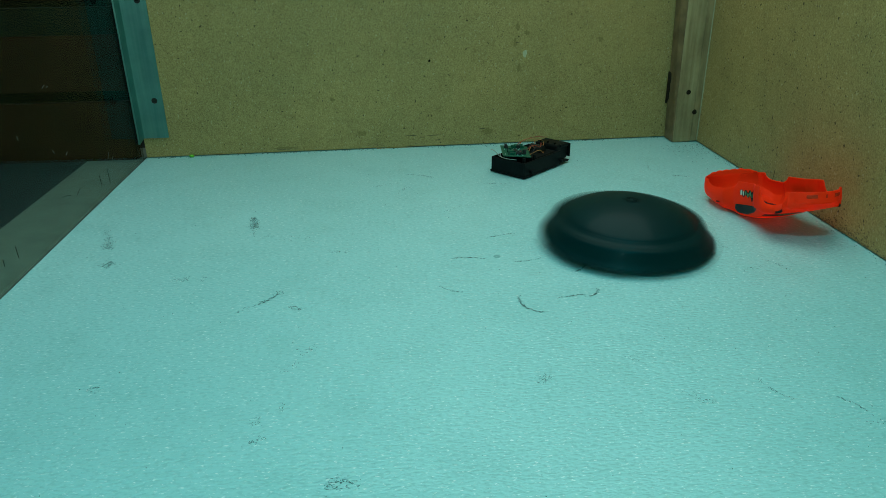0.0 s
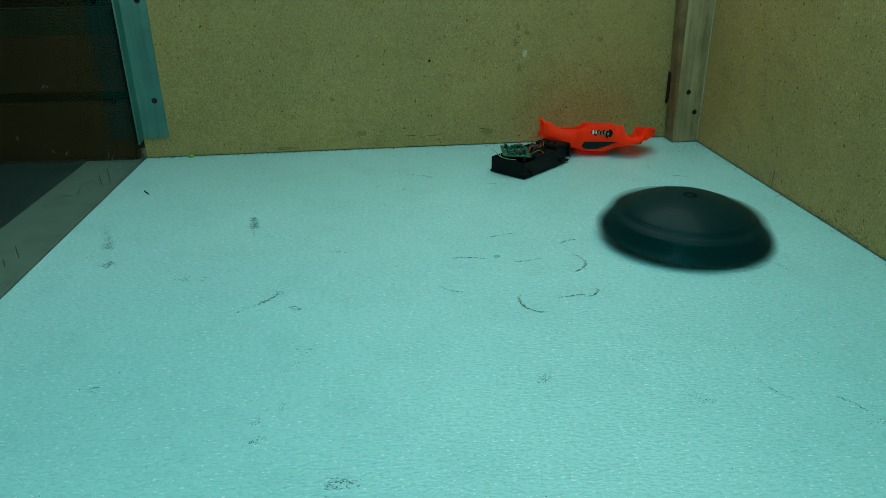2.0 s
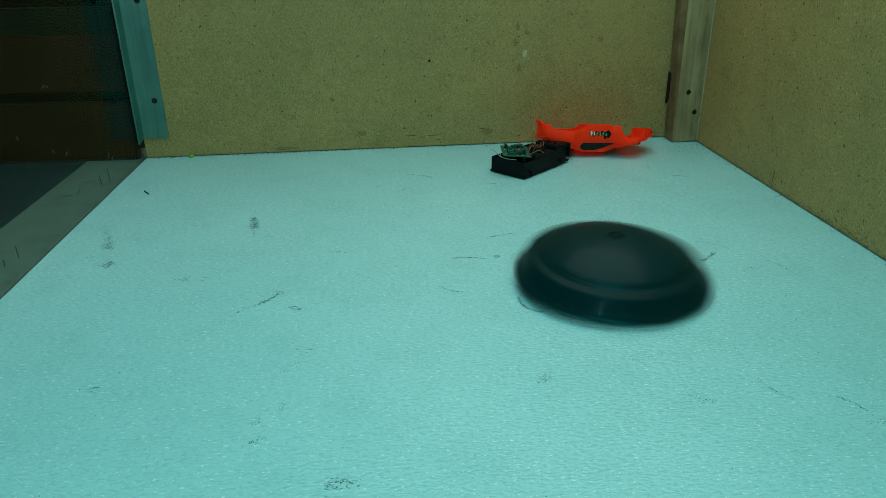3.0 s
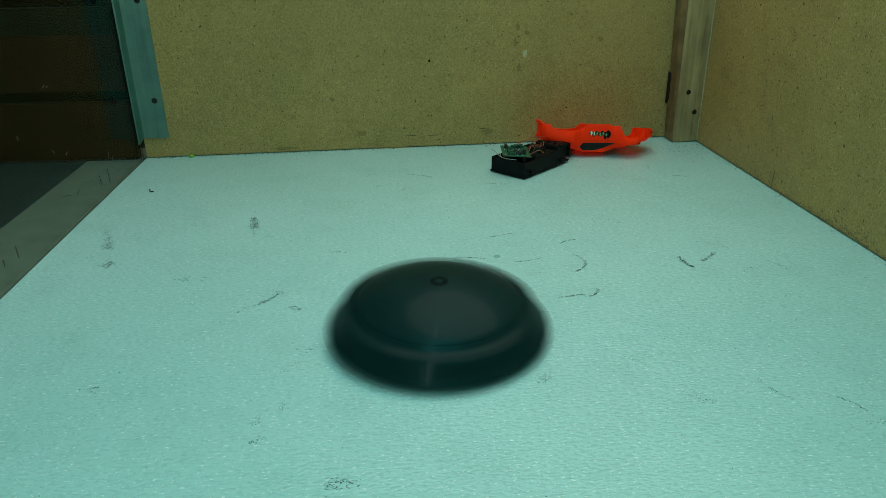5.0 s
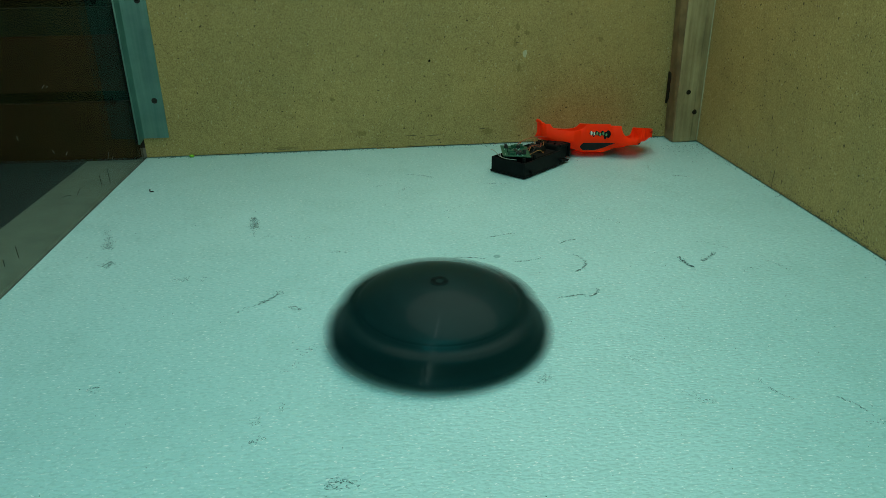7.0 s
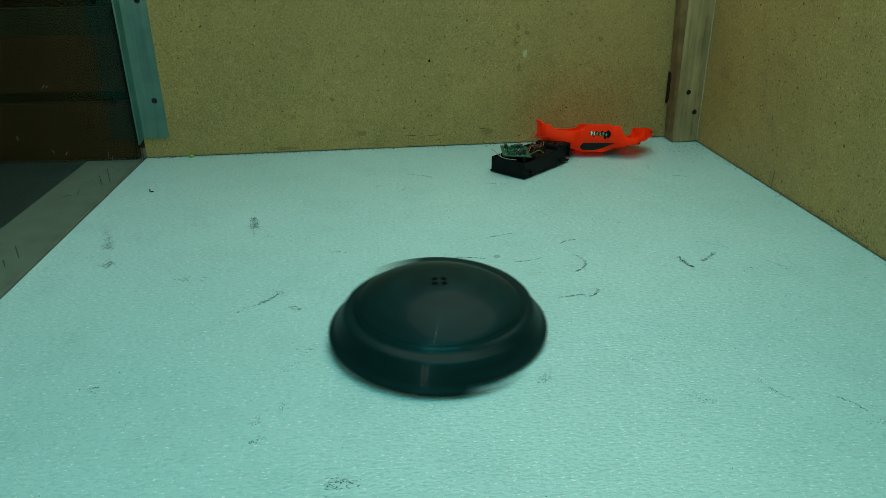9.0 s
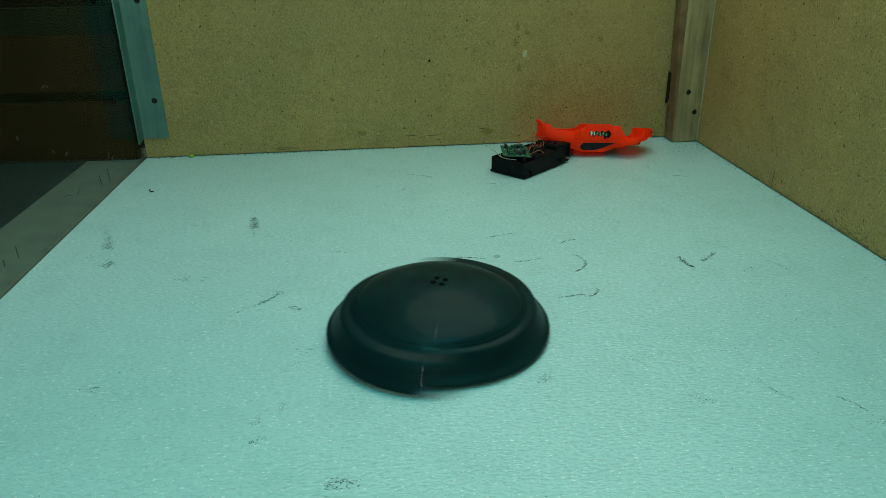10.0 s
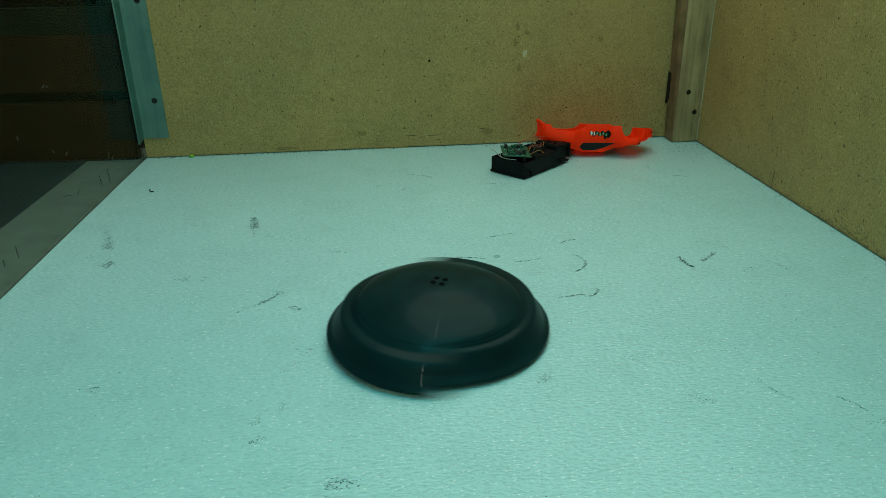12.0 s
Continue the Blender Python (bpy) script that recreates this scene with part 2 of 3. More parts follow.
def build_arena():
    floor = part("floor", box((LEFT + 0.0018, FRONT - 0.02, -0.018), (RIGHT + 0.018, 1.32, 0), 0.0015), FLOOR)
    tagged(floor, "scuffed white embossed plastic sheet arena floor", "floor", kind="structure")

    ledge = part("ledge", box((LEFT - 0.098, FRONT - 0.02, -0.018), (LEFT - 0.0035, 1.32, -0.0012), 0.0015), LEDGE)
    tagged(ledge, "grey board edge outside the clear sheet", "ledge", kind="structure")

    m = Matrix.Translation((LEFT, back_y(LEFT), 0)) @ pose(0, 0, 0, 0, 0, BACK_SLANT)
    wall = part("wall_back", box((0.004, 0, 0.0016), (1.02, 0.018, 0.62), 0.0006), BOARD)
    wall.matrix_basis = m
    tagged(wall, "raw tan chipboard back wall with dark flecks", "wall", kind="structure")

    wall = part("wall_side", box((RIGHT, FRONT, 0.0016), (RIGHT + 0.018, 1.262, 0.62), 0.0006), BOARD)
    tagged(wall, "raw tan chipboard side wall, scuffed along its foot", "wall", kind="structure")

    wall = part("wall_front", box((LEFT, FRONT - 0.018, 0.0008), (RIGHT, FRONT - 0.0005, 0.62), 0.0006), BOARD)
    tagged(wall, "raw tan chipboard front wall", "wall", kind="structure")
    # unseen source, its place and bend inferred from the streak on the dome
    bm = tube_along(((-0.215, FRONT + 0.011, 0.22), (-0.215, FRONT + 0.011, 0.46), (-0.205, FRONT + 0.03, 0.66)), 0.0090, sides=10)
    tube_along(bent(((-0.205, FRONT + 0.03, 0.66), (-0.155, FRONT + 0.09, 0.95), (-0.05, 0.24, 1.18), (0.04, 0.62, 1.23), (0.11, 0.98, 1.23))), 0.0048, bm=bm, sides=8)
    strip = part("led_strip", bm, TUBE)
    tagged(strip, "thin glowing light strip climbing the front wall", "light strip")

    pane = part("window_side", box((LEFT - 0.006, FRONT + 0.001, 0.0008), (LEFT, 1.2415, 0.62), 0.0004), PANE)
    pane.visible_shadow = False
    tagged(pane, "clear acrylic side sheet, faintly scratched and reflecting", "window", kind="structure")


def build_angle():
    """The aluminium angle that holds the acrylic sheet to the back wall."""
    ob = empty("angle_bracket", pose(LEFT, back_y(LEFT), 0.0, 0, 0, BACK_SLANT))
    bm = bmesh.new()
    # plan of the L, drawn upwards; the narrow flange runs along the sheet
    plan = [(0.0006, -0.021), (0.0030, -0.021), (0.0061, -0.0034), (0.0066, -0.0028), (0.0475, -0.0028), (0.0475, -0.0004), (0.0006, -0.0004)]
    low = [bm.verts.new((x, y, 0.030 if y < -0.01 else 0.036)) for x, y in plan]
    top = [bm.verts.new((x, y, 0.60)) for x, y in plan]
    bm.faces.new(low), bm.faces.new(top)
    for i in range(len(plan)):
        j = (i + 1) % len(plan)
        bm.faces.new((low[i], low[j], top[j], top[i]))
    part("flange", bm, METAL, ob)
    for z in (0.1005, 0.262, 0.43):
        s = part("screw", disc(0.0050, 0.0024, pose(0.034, -0.0036, z, 90), 18, r2=0.0042), SCREW, ob, "dark countersunk screw")
        part("slot", box((-0.0026, -0.0052, z - 0.0004), (0.0026, -0.0048, z + 0.0004), m=pose(0.034, 0, 0)), HOLE, s)
    part("rivet", disc(0.003, 0.002, pose(0.0125, -0.0036, 0.262, 90), 12), METAL, ob)
    tagged(ob, "dull aluminium angle strip screwed to chipboard wall", "bracket")


def build_post():
    ob = empty("corner_post", pose(0.5725, 1.2235, 0.001))
    w = 0.0455
    front = part("front_batten", box((-w, 0, 0), (-0.013, 0.039, 0.61), 0.0012), TIMBER, ob)
    part("rear_batten", box((-0.0128, 0.0012, 0.001), (-0.0012, 0.038, 0.61), 0.001), TIMBER, ob)
    part("edge_strip", box((-0.0011, -0.0006, 0.002), (-0.0003, 0.03, 0.61)), CHIPPED, ob, "pale joint line")
    # a thin facing in darker brown on the post's left side
    side = part("brown_side", box((-w - 0.0016, 0.0012, 0.0005), (-w - 0.0002, 0.0385, 0.61), 0.0005), BROWN, ob, "dark brown side of the post")
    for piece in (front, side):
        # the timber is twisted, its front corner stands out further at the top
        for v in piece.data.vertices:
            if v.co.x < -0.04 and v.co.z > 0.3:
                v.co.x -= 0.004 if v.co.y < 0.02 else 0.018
    for x, z in ((-0.0275, 0.0905), (-0.0120, 0.0545), (-0.0275, 0.33)):
        part("screw_hole", disc(0.0048, 0.003, pose(x, -0.0001, z, 90), 16, r2=0.0036), BROWN_HOLE, ob, "dark countersunk screw hole")
    bm = bmesh.new()
    ring = [(0.0385, 0.064), (0.0385, 0.121), (0.030, 0.119), (0.0285, 0.108), (0.031, 0.100), (0.0295, 0.090), (0.033, 0.083), (0.032, 0.074), (0.036, 0.068)]
    a, b = ([bm.verts.new((x, y, z)) for y, z in ring] for x in (-w - 0.0075, -w + 0.004))
    bm.faces.new(a), bm.faces.new(b)
    for k in range(len(ring)):
        j = (k + 1) % len(ring)
        bm.faces.new((a[k], a[j], b[j], b[k]))
    part("split", bm, BROWN_HOLE, ob, "dark broken-out edge of the post")
    part("splinter", box((-w - 0.005, 0.033, 0.072), (-w - 0.002, 0.037, 0.078), 0.0008), BROWN_HOLE, ob)
    tagged(ob, "pale planed timber corner post with dark screw holes", "post")


def build_outside():
    """The added workshop round the arena; its dimness is put into near-black colours."""
    t = 0.05
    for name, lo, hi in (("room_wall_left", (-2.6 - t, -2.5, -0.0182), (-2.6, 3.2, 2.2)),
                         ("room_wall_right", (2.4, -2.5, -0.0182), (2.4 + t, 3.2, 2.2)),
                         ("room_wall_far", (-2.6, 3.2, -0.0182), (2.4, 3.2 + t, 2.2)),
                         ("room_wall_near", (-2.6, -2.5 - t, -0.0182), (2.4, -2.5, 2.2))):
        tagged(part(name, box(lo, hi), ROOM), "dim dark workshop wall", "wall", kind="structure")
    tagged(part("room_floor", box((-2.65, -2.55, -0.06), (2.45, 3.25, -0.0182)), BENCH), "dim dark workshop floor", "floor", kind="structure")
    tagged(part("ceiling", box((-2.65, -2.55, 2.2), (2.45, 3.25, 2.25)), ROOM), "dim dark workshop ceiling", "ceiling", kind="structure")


def build_outer_boarding():
    """Boards that carry on the line of the back wall outside the clear sheet, with open joints. Their unlit look is put
    into the dark colours.
    """
    ob = empty("outer_boarding", pose(LEFT - 0.0105, 1.2400, -0.0012))
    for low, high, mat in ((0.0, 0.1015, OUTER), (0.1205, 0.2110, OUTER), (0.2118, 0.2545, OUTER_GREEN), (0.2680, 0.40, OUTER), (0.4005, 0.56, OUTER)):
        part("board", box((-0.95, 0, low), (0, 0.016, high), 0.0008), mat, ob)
    # black sheet added behind, so that the open joints look dark
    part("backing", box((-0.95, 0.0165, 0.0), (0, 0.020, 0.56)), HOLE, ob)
    tagged(ob, "reddish boards with open joints outside the clear sheet, coloured dark as if unlit", "boarding")


def build_wall_marks():
    """Chips, pits and scuffs on the boards."""
    m = Matrix.Translation((LEFT, back_y(LEFT), 0)) @ pose(0, 0, 0, 0, 0, BACK_SLANT)
    wall = bpy.data.objects["wall_back"]
    rnd = random.Random(11)

    def blot(x, z, rx, rz, depth=0.0006, n=11):
        bm = bmesh.new()
        ring = []
        for k in range(n):
            q, f = 2 * math.pi * k / n, rnd.uniform(0.6, 1.2)
            ring.append((x + rx * f * math.cos(q), z + rz * f * math.sin(q)))
        a = [bm.verts.new((u, -depth, v)) for u, v in ring]
        b = [bm.verts.new((u, 0.0005, v)) for u, v in ring]
        bm.faces.new(a), bm.faces.new(b)
        for k in range(n):
            j = (k + 1) % n
            bm.faces.new((a[k], a[j], b[j], b[k]))
        return bm

    part("pale_chip", blot(0.6735, 0.1605, 0.0045, 0.0065), CHIPPED, wall, "pale chipped spot")
    for x, z, rx, rz in ((0.505, 0.1530, 0.0027, 0.0022), (0.428, 0.172, 0.0009, 0.0014), (0.662, 0.190, 0.0013, 0.0012), (0.322, 0.125, 0.0009, 0.0014)):
        part("pit", blot(x, z, rx, rz, 0.0003), HOLE, wall)
    for x, z, rx, rz in ((0.470, 0.022, 0.012, 0.0007), (0.512, 0.021, 0.014, 0.0008), (0.518, 0.012, 0.006, 0.0008), (0.49, 0.018, 0.005, 0.0005),
                         (0.66, 0.18, 0.004, 0.0006), (0.25, 0.006, 0.02, 0.0006), (0.60, 0.03, 0.006, 0.0006)):
        part("scrape", blot(x, z, rx, rz, 0.0002, 17), SCRAPE, wall)
    for x, z, rx, rz in ((0.6591, 0.206, 0.004, 0.006), (0.6753, 0.1962, 0.006, 0.004), (0.6559, 0.1805, 0.003, 0.01), (0.6633, 0.1368, 0.003, 0.009), (0.8088, 0.1814, 0.005, 0.005), (0.333, 0.0922, 0.005, 0.004), (0.3806, 0.0298, 0.01, 0.005), (0.6082, 0.0249, 0.01, 0.006), (0.4402, 0.0002, 0.03, 0.002), (0.2439, 0.0086, 0.03, 0.002)):
        part("smudge", blot(x, z, rx, rz, 0.00015, 15), SMUDGE, wall)
    pane = bpy.data.objects["window_side"]
    for y0, z0, y1, z1 in ((0.9236, 0.1835, 0.9317, 0.1861), (0.9363, 0.1824, 0.9401, 0.1831), (0.9116, 0.1082, 0.9154, 0.1027), (0.947, 0.0913, 0.9525, 0.0944), (0.8349, 0.1465, 0.8357, 0.1403), (1.0827, 0.0485, 1.0888, 0.0547), (1.0986, 0.0411, 1.1031, 0.0443)):
        part("scratch", tube_along(((LEFT + 0.0002, y0, z0), (LEFT + 0.0002, (y0 + y1) / 2, (z0 + z1) / 2 + 0.0005), (LEFT + 0.0002, y1, z1)), 0.00035, sides=5), HAZE, pane, "short pale scratch")
    for y0, z0, y1, z1 in ((1.070, 0.0354, 1.0715, 0.0125), (1.0363, 0.0354, 1.0389, 0.0197), (0.771, 0.0357, 0.7715, 0.0214),
                           (0.7405, 0.0334, 0.740, 0.0255), (0.953, 0.0339, 0.9658, 0.0385), (0.9081, 0.0457, 0.933, 0.0401)):
        part("scratch", tube_along(((LEFT + 0.0002, y0, z0), (LEFT + 0.0002, (y0 + y1) / 2, (z0 + z1) / 2 + 0.0008), (LEFT + 0.0002, y1, z1)), 0.00028, sides=5), HOLE, pane, "short dark scratch")
    for y0, z0, y1, z1 in ((0.956, 0.001, 0.9546, 0.031),):
        part("scrape", tube_along(((RIGHT, y0, z0), (RIGHT, (y0 + y1) / 2 + 0.001, (z0 + z1) / 2), (RIGHT, y1, z1)), 0.0005, sides=5), SCRAPE, bpy.data.objects["wall_side"])
    # grime specks gathered at the foot of the side wall and in the corner
    side = bpy.data.objects["wall_side"]
    bm = bmesh.new()
    for _ in range(620):
        y, z = rnd.uniform(0.55, 1.2), abs(rnd.gauss(0, 0.004)) + 0.0012
        if rnd.random() < 0.25:
            y, z = rnd.gauss(0.78, 0.05), abs(rnd.gauss(0, 0.014)) + 0.002
        s = rnd.uniform(0.0003, 0.0011)
        bmesh.ops.create_cube(bm, size=1, matrix=Matrix.Translation((RIGHT - 0.0001, y, z)) @ Matrix.Diagonal((0.0004, s * 1.6, s, 1)))
    tagged(part("grime", bm, SCRAPE, side), kind="stuff")
    bm = bmesh.new()
    for _ in range(330):
        if rnd.random() < 0.38:
            x, y = RIGHT - abs(rnd.gauss(0, 0.035)) - 0.002, 1.21 - abs(rnd.gauss(0, 0.05))
        elif rnd.random() < 0.5:
            x = rnd.uniform(LEFT + 0.01, RIGHT - 0.06)
            y = back_y(x) - abs(rnd.gauss(0, 0.006)) - 0.001
        else:
            x, y = RIGHT - abs(rnd.gauss(0, 0.006)) - 0.002, rnd.uniform(0.5, 1.2)
        s = rnd.uniform(0.0002, 0.0006)
        bmesh.ops.create_cube(bm, size=1, matrix=Matrix.Translation((x, y, 0.0003)) @ pose(0, 0, 0, 0, 0, rnd.uniform(0, 180)) @ Matrix.Diagonal((s * 1.8, s, 0.0006, 1)))
    tagged(part("corner_dirt", bm, SCUFF), "dark dust and chips in the corner and along the walls", "dirt", kind="stuff")
    bm = disc(0.0042, 0.0003, pose(0.128, 0.761, 0.0002), 18)
    tagged(part("stain", bm, STAIN), "small round grey stain on the floor", "stain")
    bm = bmesh.new()
    for _ in range(170):
        x, y = rnd.uniform(LEFT + 0.02, RIGHT - 0.01), rnd.uniform(0.36, 1.2)
        q = rnd.uniform(0.0002, 0.0006)
        bmesh.ops.create_cube(bm, size=1, matrix=Matrix.Translation((x, y, 0.0002)) @ pose(0, 0, 0, 0, 0, rnd.uniform(0, 180)) @ Matrix.Diagonal((q * 1.8, q * 0.8, 0.0004, 1)))
    tagged(part("floor_specks", bm, SCUFF), "tiny dark specks strewn over the floor", "dirt", kind="stuff")
    bm = bmesh.new()
    for _ in range(200):
        x = rnd.uniform(LEFT + 0.01, RIGHT - 0.06)
        y = back_y(x) - abs(rnd.gauss(0, 0.004)) - 0.001
        q = rnd.uniform(0.0003, 0.0009)
        bmesh.ops.create_cube(bm, size=1, matrix=Matrix.Translation((x, y, 0.0003)) @ Matrix.Diagonal((q * 1.8, q, 0.0006, 1)))
    tagged(part("floor_dirt", bm, SCUFF), "dark dust and chips along the walls' feet", "dirt", kind="stuff")


build_arena()
build_wall_marks()
build_angle()
build_post()
build_outside()
build_outer_boarding()


# ---------------------------------------------------------------- floor marks
def scuff(x, y, length, turn, bend=0.0, flakes=26, spread=0.0012, size=0.0011, seed=1):
    """A broken rubber mark: small flat flakes strewn along a bent stroke on the floor."""
    rnd = random.Random(seed)
    bm = bmesh.new()
    flakes, size, spread = int(flakes * 2.1), size * 0.62, spread * 1.2
    for _ in range(flakes):
        s = rnd.uniform(-0.5, 0.5)
        along, off = s * length, bend * length * (0.25 - s * s) * 4 + rnd.gauss(0, spread)
        a = 0 if bend == 0 else math.atan(-8 * bend * s)
        a += rnd.gauss(0, 0.35)
        l, w = size * rnd.uniform(0.5, 2.6), size * rnd.uniform(0.18, 0.5)
        n = rnd.choice((4, 5, 6))
        ring = []
        for k in range(n):
            q = 2 * math.pi * k / n
            px, py = l * math.cos(q) * rnd.uniform(0.7, 1.1), w * math.sin(q) * rnd.uniform(0.7, 1.1)
            ring.append((along + px * math.cos(a) - py * math.sin(a), off + px * math.sin(a) + py * math.cos(a)))
        low = [bm.verts.new((u, v, 0)) for u, v in ring]
        top = [bm.verts.new((u, v, 0.00012)) for u, v in ring]
        bm.faces.new(top), bm.faces.new(low)
        for k in range(n):
            j = (k + 1) % n
            bm.faces.new((low[k], low[j], top[j], top[k]))
    ob = part("scuff_mark", bm, SCUFF)
    ob.matrix_basis = pose(x, y, 0.0002, 0, 0, turn)
    return tagged(ob, "broken dark rubber scuff on the white floor", "scuff mark", "scuff marks on the floor")


scuff(-0.178, 0.905, 0.045, 104, 0, 80, 0.0024, 0.0012, seed=3)
scuff(-0.1785, 0.896, 0.020, 104, 0, 26, 0.0030, 0.0013, seed=61)
scuff(-0.172, 0.872, 0.03, 100, 0.1, 14, 0.0015, 0.001, seed=4)
scuff(-0.128, 0.683, 0.032, 50, -0.05, 26, 0.0015, 0.0013, seed=5)
scuff(-0.148, 0.66, 0.03, 35, 0.05, 10, 0.002, 0.0009, seed=6)
scuff(-0.1, 0.656, 0.014, -30, 0, 16, 0.002, 0.0012, seed=7)
scuff(-0.357, 0.868, 0.075, 112, 0, 46, 0.0022, 0.0012, seed=8)
scuff(-0.352, 0.846, 0.022, 112, 0, 34, 0.0030, 0.0013, seed=62)
scuff(-0.331, 0.789, 0.016, 60, 0, 40, 0.003, 0.0011, seed=9)
scuff(0.056, 1.079, 0.05, -28, 0.12, 26, 0.0006, 0.0012, seed=10)
scuff(0.027, 1.016, 0.035, 60, 0.1, 12, 0.001, 0.001, seed=11)
scuff(0.0, 1.045, 0.04, 20, 0, 10, 0.002, 0.001, seed=12)
scuff(0.094, 0.759, 0.04, -8, 0.06, 26, 0.0005, 0.0012, seed=13)
scuff(0.163, 0.748, 0.035, 12, -0.08, 18, 0.0006, 0.001, seed=14)
scuff(0.223, 0.795, 0.024, 25, 0.14, 20, 0.0004, 0.001, seed=15)
scuff(0.214, 0.734, 0.05, 80, -0.28, 44, 0.0008, 0.0012, seed=16)
scuff(0.145, 0.64, 0.045, -68, -0.22, 34, 0.0008, 0.0013, seed=17)
scuff(0.19, 0.651, 0.032, 8, 0.03, 22, 0.001, 0.0011, seed=18)
scuff(0.214, 0.656, 0.024, 40, -0.15, 20, 0.0007, 0.0012, seed=19)
scuff(0.345, 0.722, 0.032, -82, -0.10, 34, 0.0012, 0.0015, seed=20)
scuff(0.376, 0.733, 0.034, 42, -0.06, 36, 0.0012, 0.0013, seed=21)
scuff(0.395, 0.765, 0.04, -40, 0.1, 14, 0.001, 0.001, seed=22)
scuff(0.066, 0.682, 0.03, -35, -0.12, 14, 0.0006, 0.001, seed=23)
scuff(-0.04, 0.392, 0.025, -8, 0, 40, 0.003, 0.0009, seed=24)
scuff(0.368, 0.44, 0.03, -62, 0.1, 16, 0.0006, 0.001, seed=25)
scuff(0.318, 0.47, 0.035, -65, -0.12, 18, 0.0008, 0.0009, seed=26)
scuff(0.128, 0.503, 0.016, 40, 0, 22, 0.0025, 0.001, seed=27)
scuff(0.142, 0.823, 0.04, 18, 0.06, 18, 0.0006, 0.001, seed=28)
scuff(-0.079, 0.573, 0.02, 40, 0, 14, 0.003, 0.0009, seed=29)
scuff(-0.095, 0.545, 0.02, 70, 0, 12, 0.003, 0.0009, seed=30)
scuff(-0.107, 0.446, 0.012, 40, 0, 12, 0.002, 0.0009, seed=31)
scuff(-0.235, 0.739, 0.02, 10, 0, 16, 0.003, 0.0009, seed=32)
scuff(0.465, 1.032, 0.026, -22, 0, 20, 0.0005, 0.001, seed=33)
scuff(0.432, 1.081, 0.03, 75, 0.1, 14, 0.001, 0.001, seed=34)
scuff(0.411, 0.696, 0.03, 25, 0, 16, 0.002, 0.0009, seed=35)
scuff(0.248, 0.464, 0.028, -38, 0, 16, 0.002, 0.0009, seed=36)
scuff(-0.257, 0.528, 0.01, 10, 0, 12, 0.002, 0.0009, seed=37)
scuff(-0.112, 0.469, 0.01, 30, 0, 8, 0.002, 0.0009, seed=38)
scuff(0.17, 1.03, 0.045, -8, 0, 14, 0.001, 0.001, seed=39)
scuff(-0.061, 0.796, 0.03, -15, 0, 12, 0.002, 0.0009, seed=40)
scuff(-0.092, 0.486, 0.01, 80, 0, 8, 0.002, 0.0009, seed=41)
scuff(0.445, 0.7, 0.03, -70, 0.1, 14, 0.001, 0.001, seed=42)
scuff(0.38, 0.42, 0.03, 10, 0, 10, 0.002, 0.001, seed=43)
scuff(-0.13, 0.85, 0.06, -8, 0, 16, 0.003, 0.0009, seed=44)
scuff(-0.21, 0.735, 0.015, 70, 0, 8, 0.0015, 0.001, seed=45)
scuff(0.1, 0.93, 0.05, 30, 0.05, 10, 0.001, 0.0008, seed=46)
scuff(0.29, 0.86, 0.04, -30, 0.1, 12, 0.001, 0.0009, seed=47)
scuff(0.3, 0.57, 0.05, 5, 0, 8, 0.004, 0.0008, seed=48)
scuff(0.22, 0.53, 0.02, 30, 0, 8, 0.003, 0.0008, seed=49)


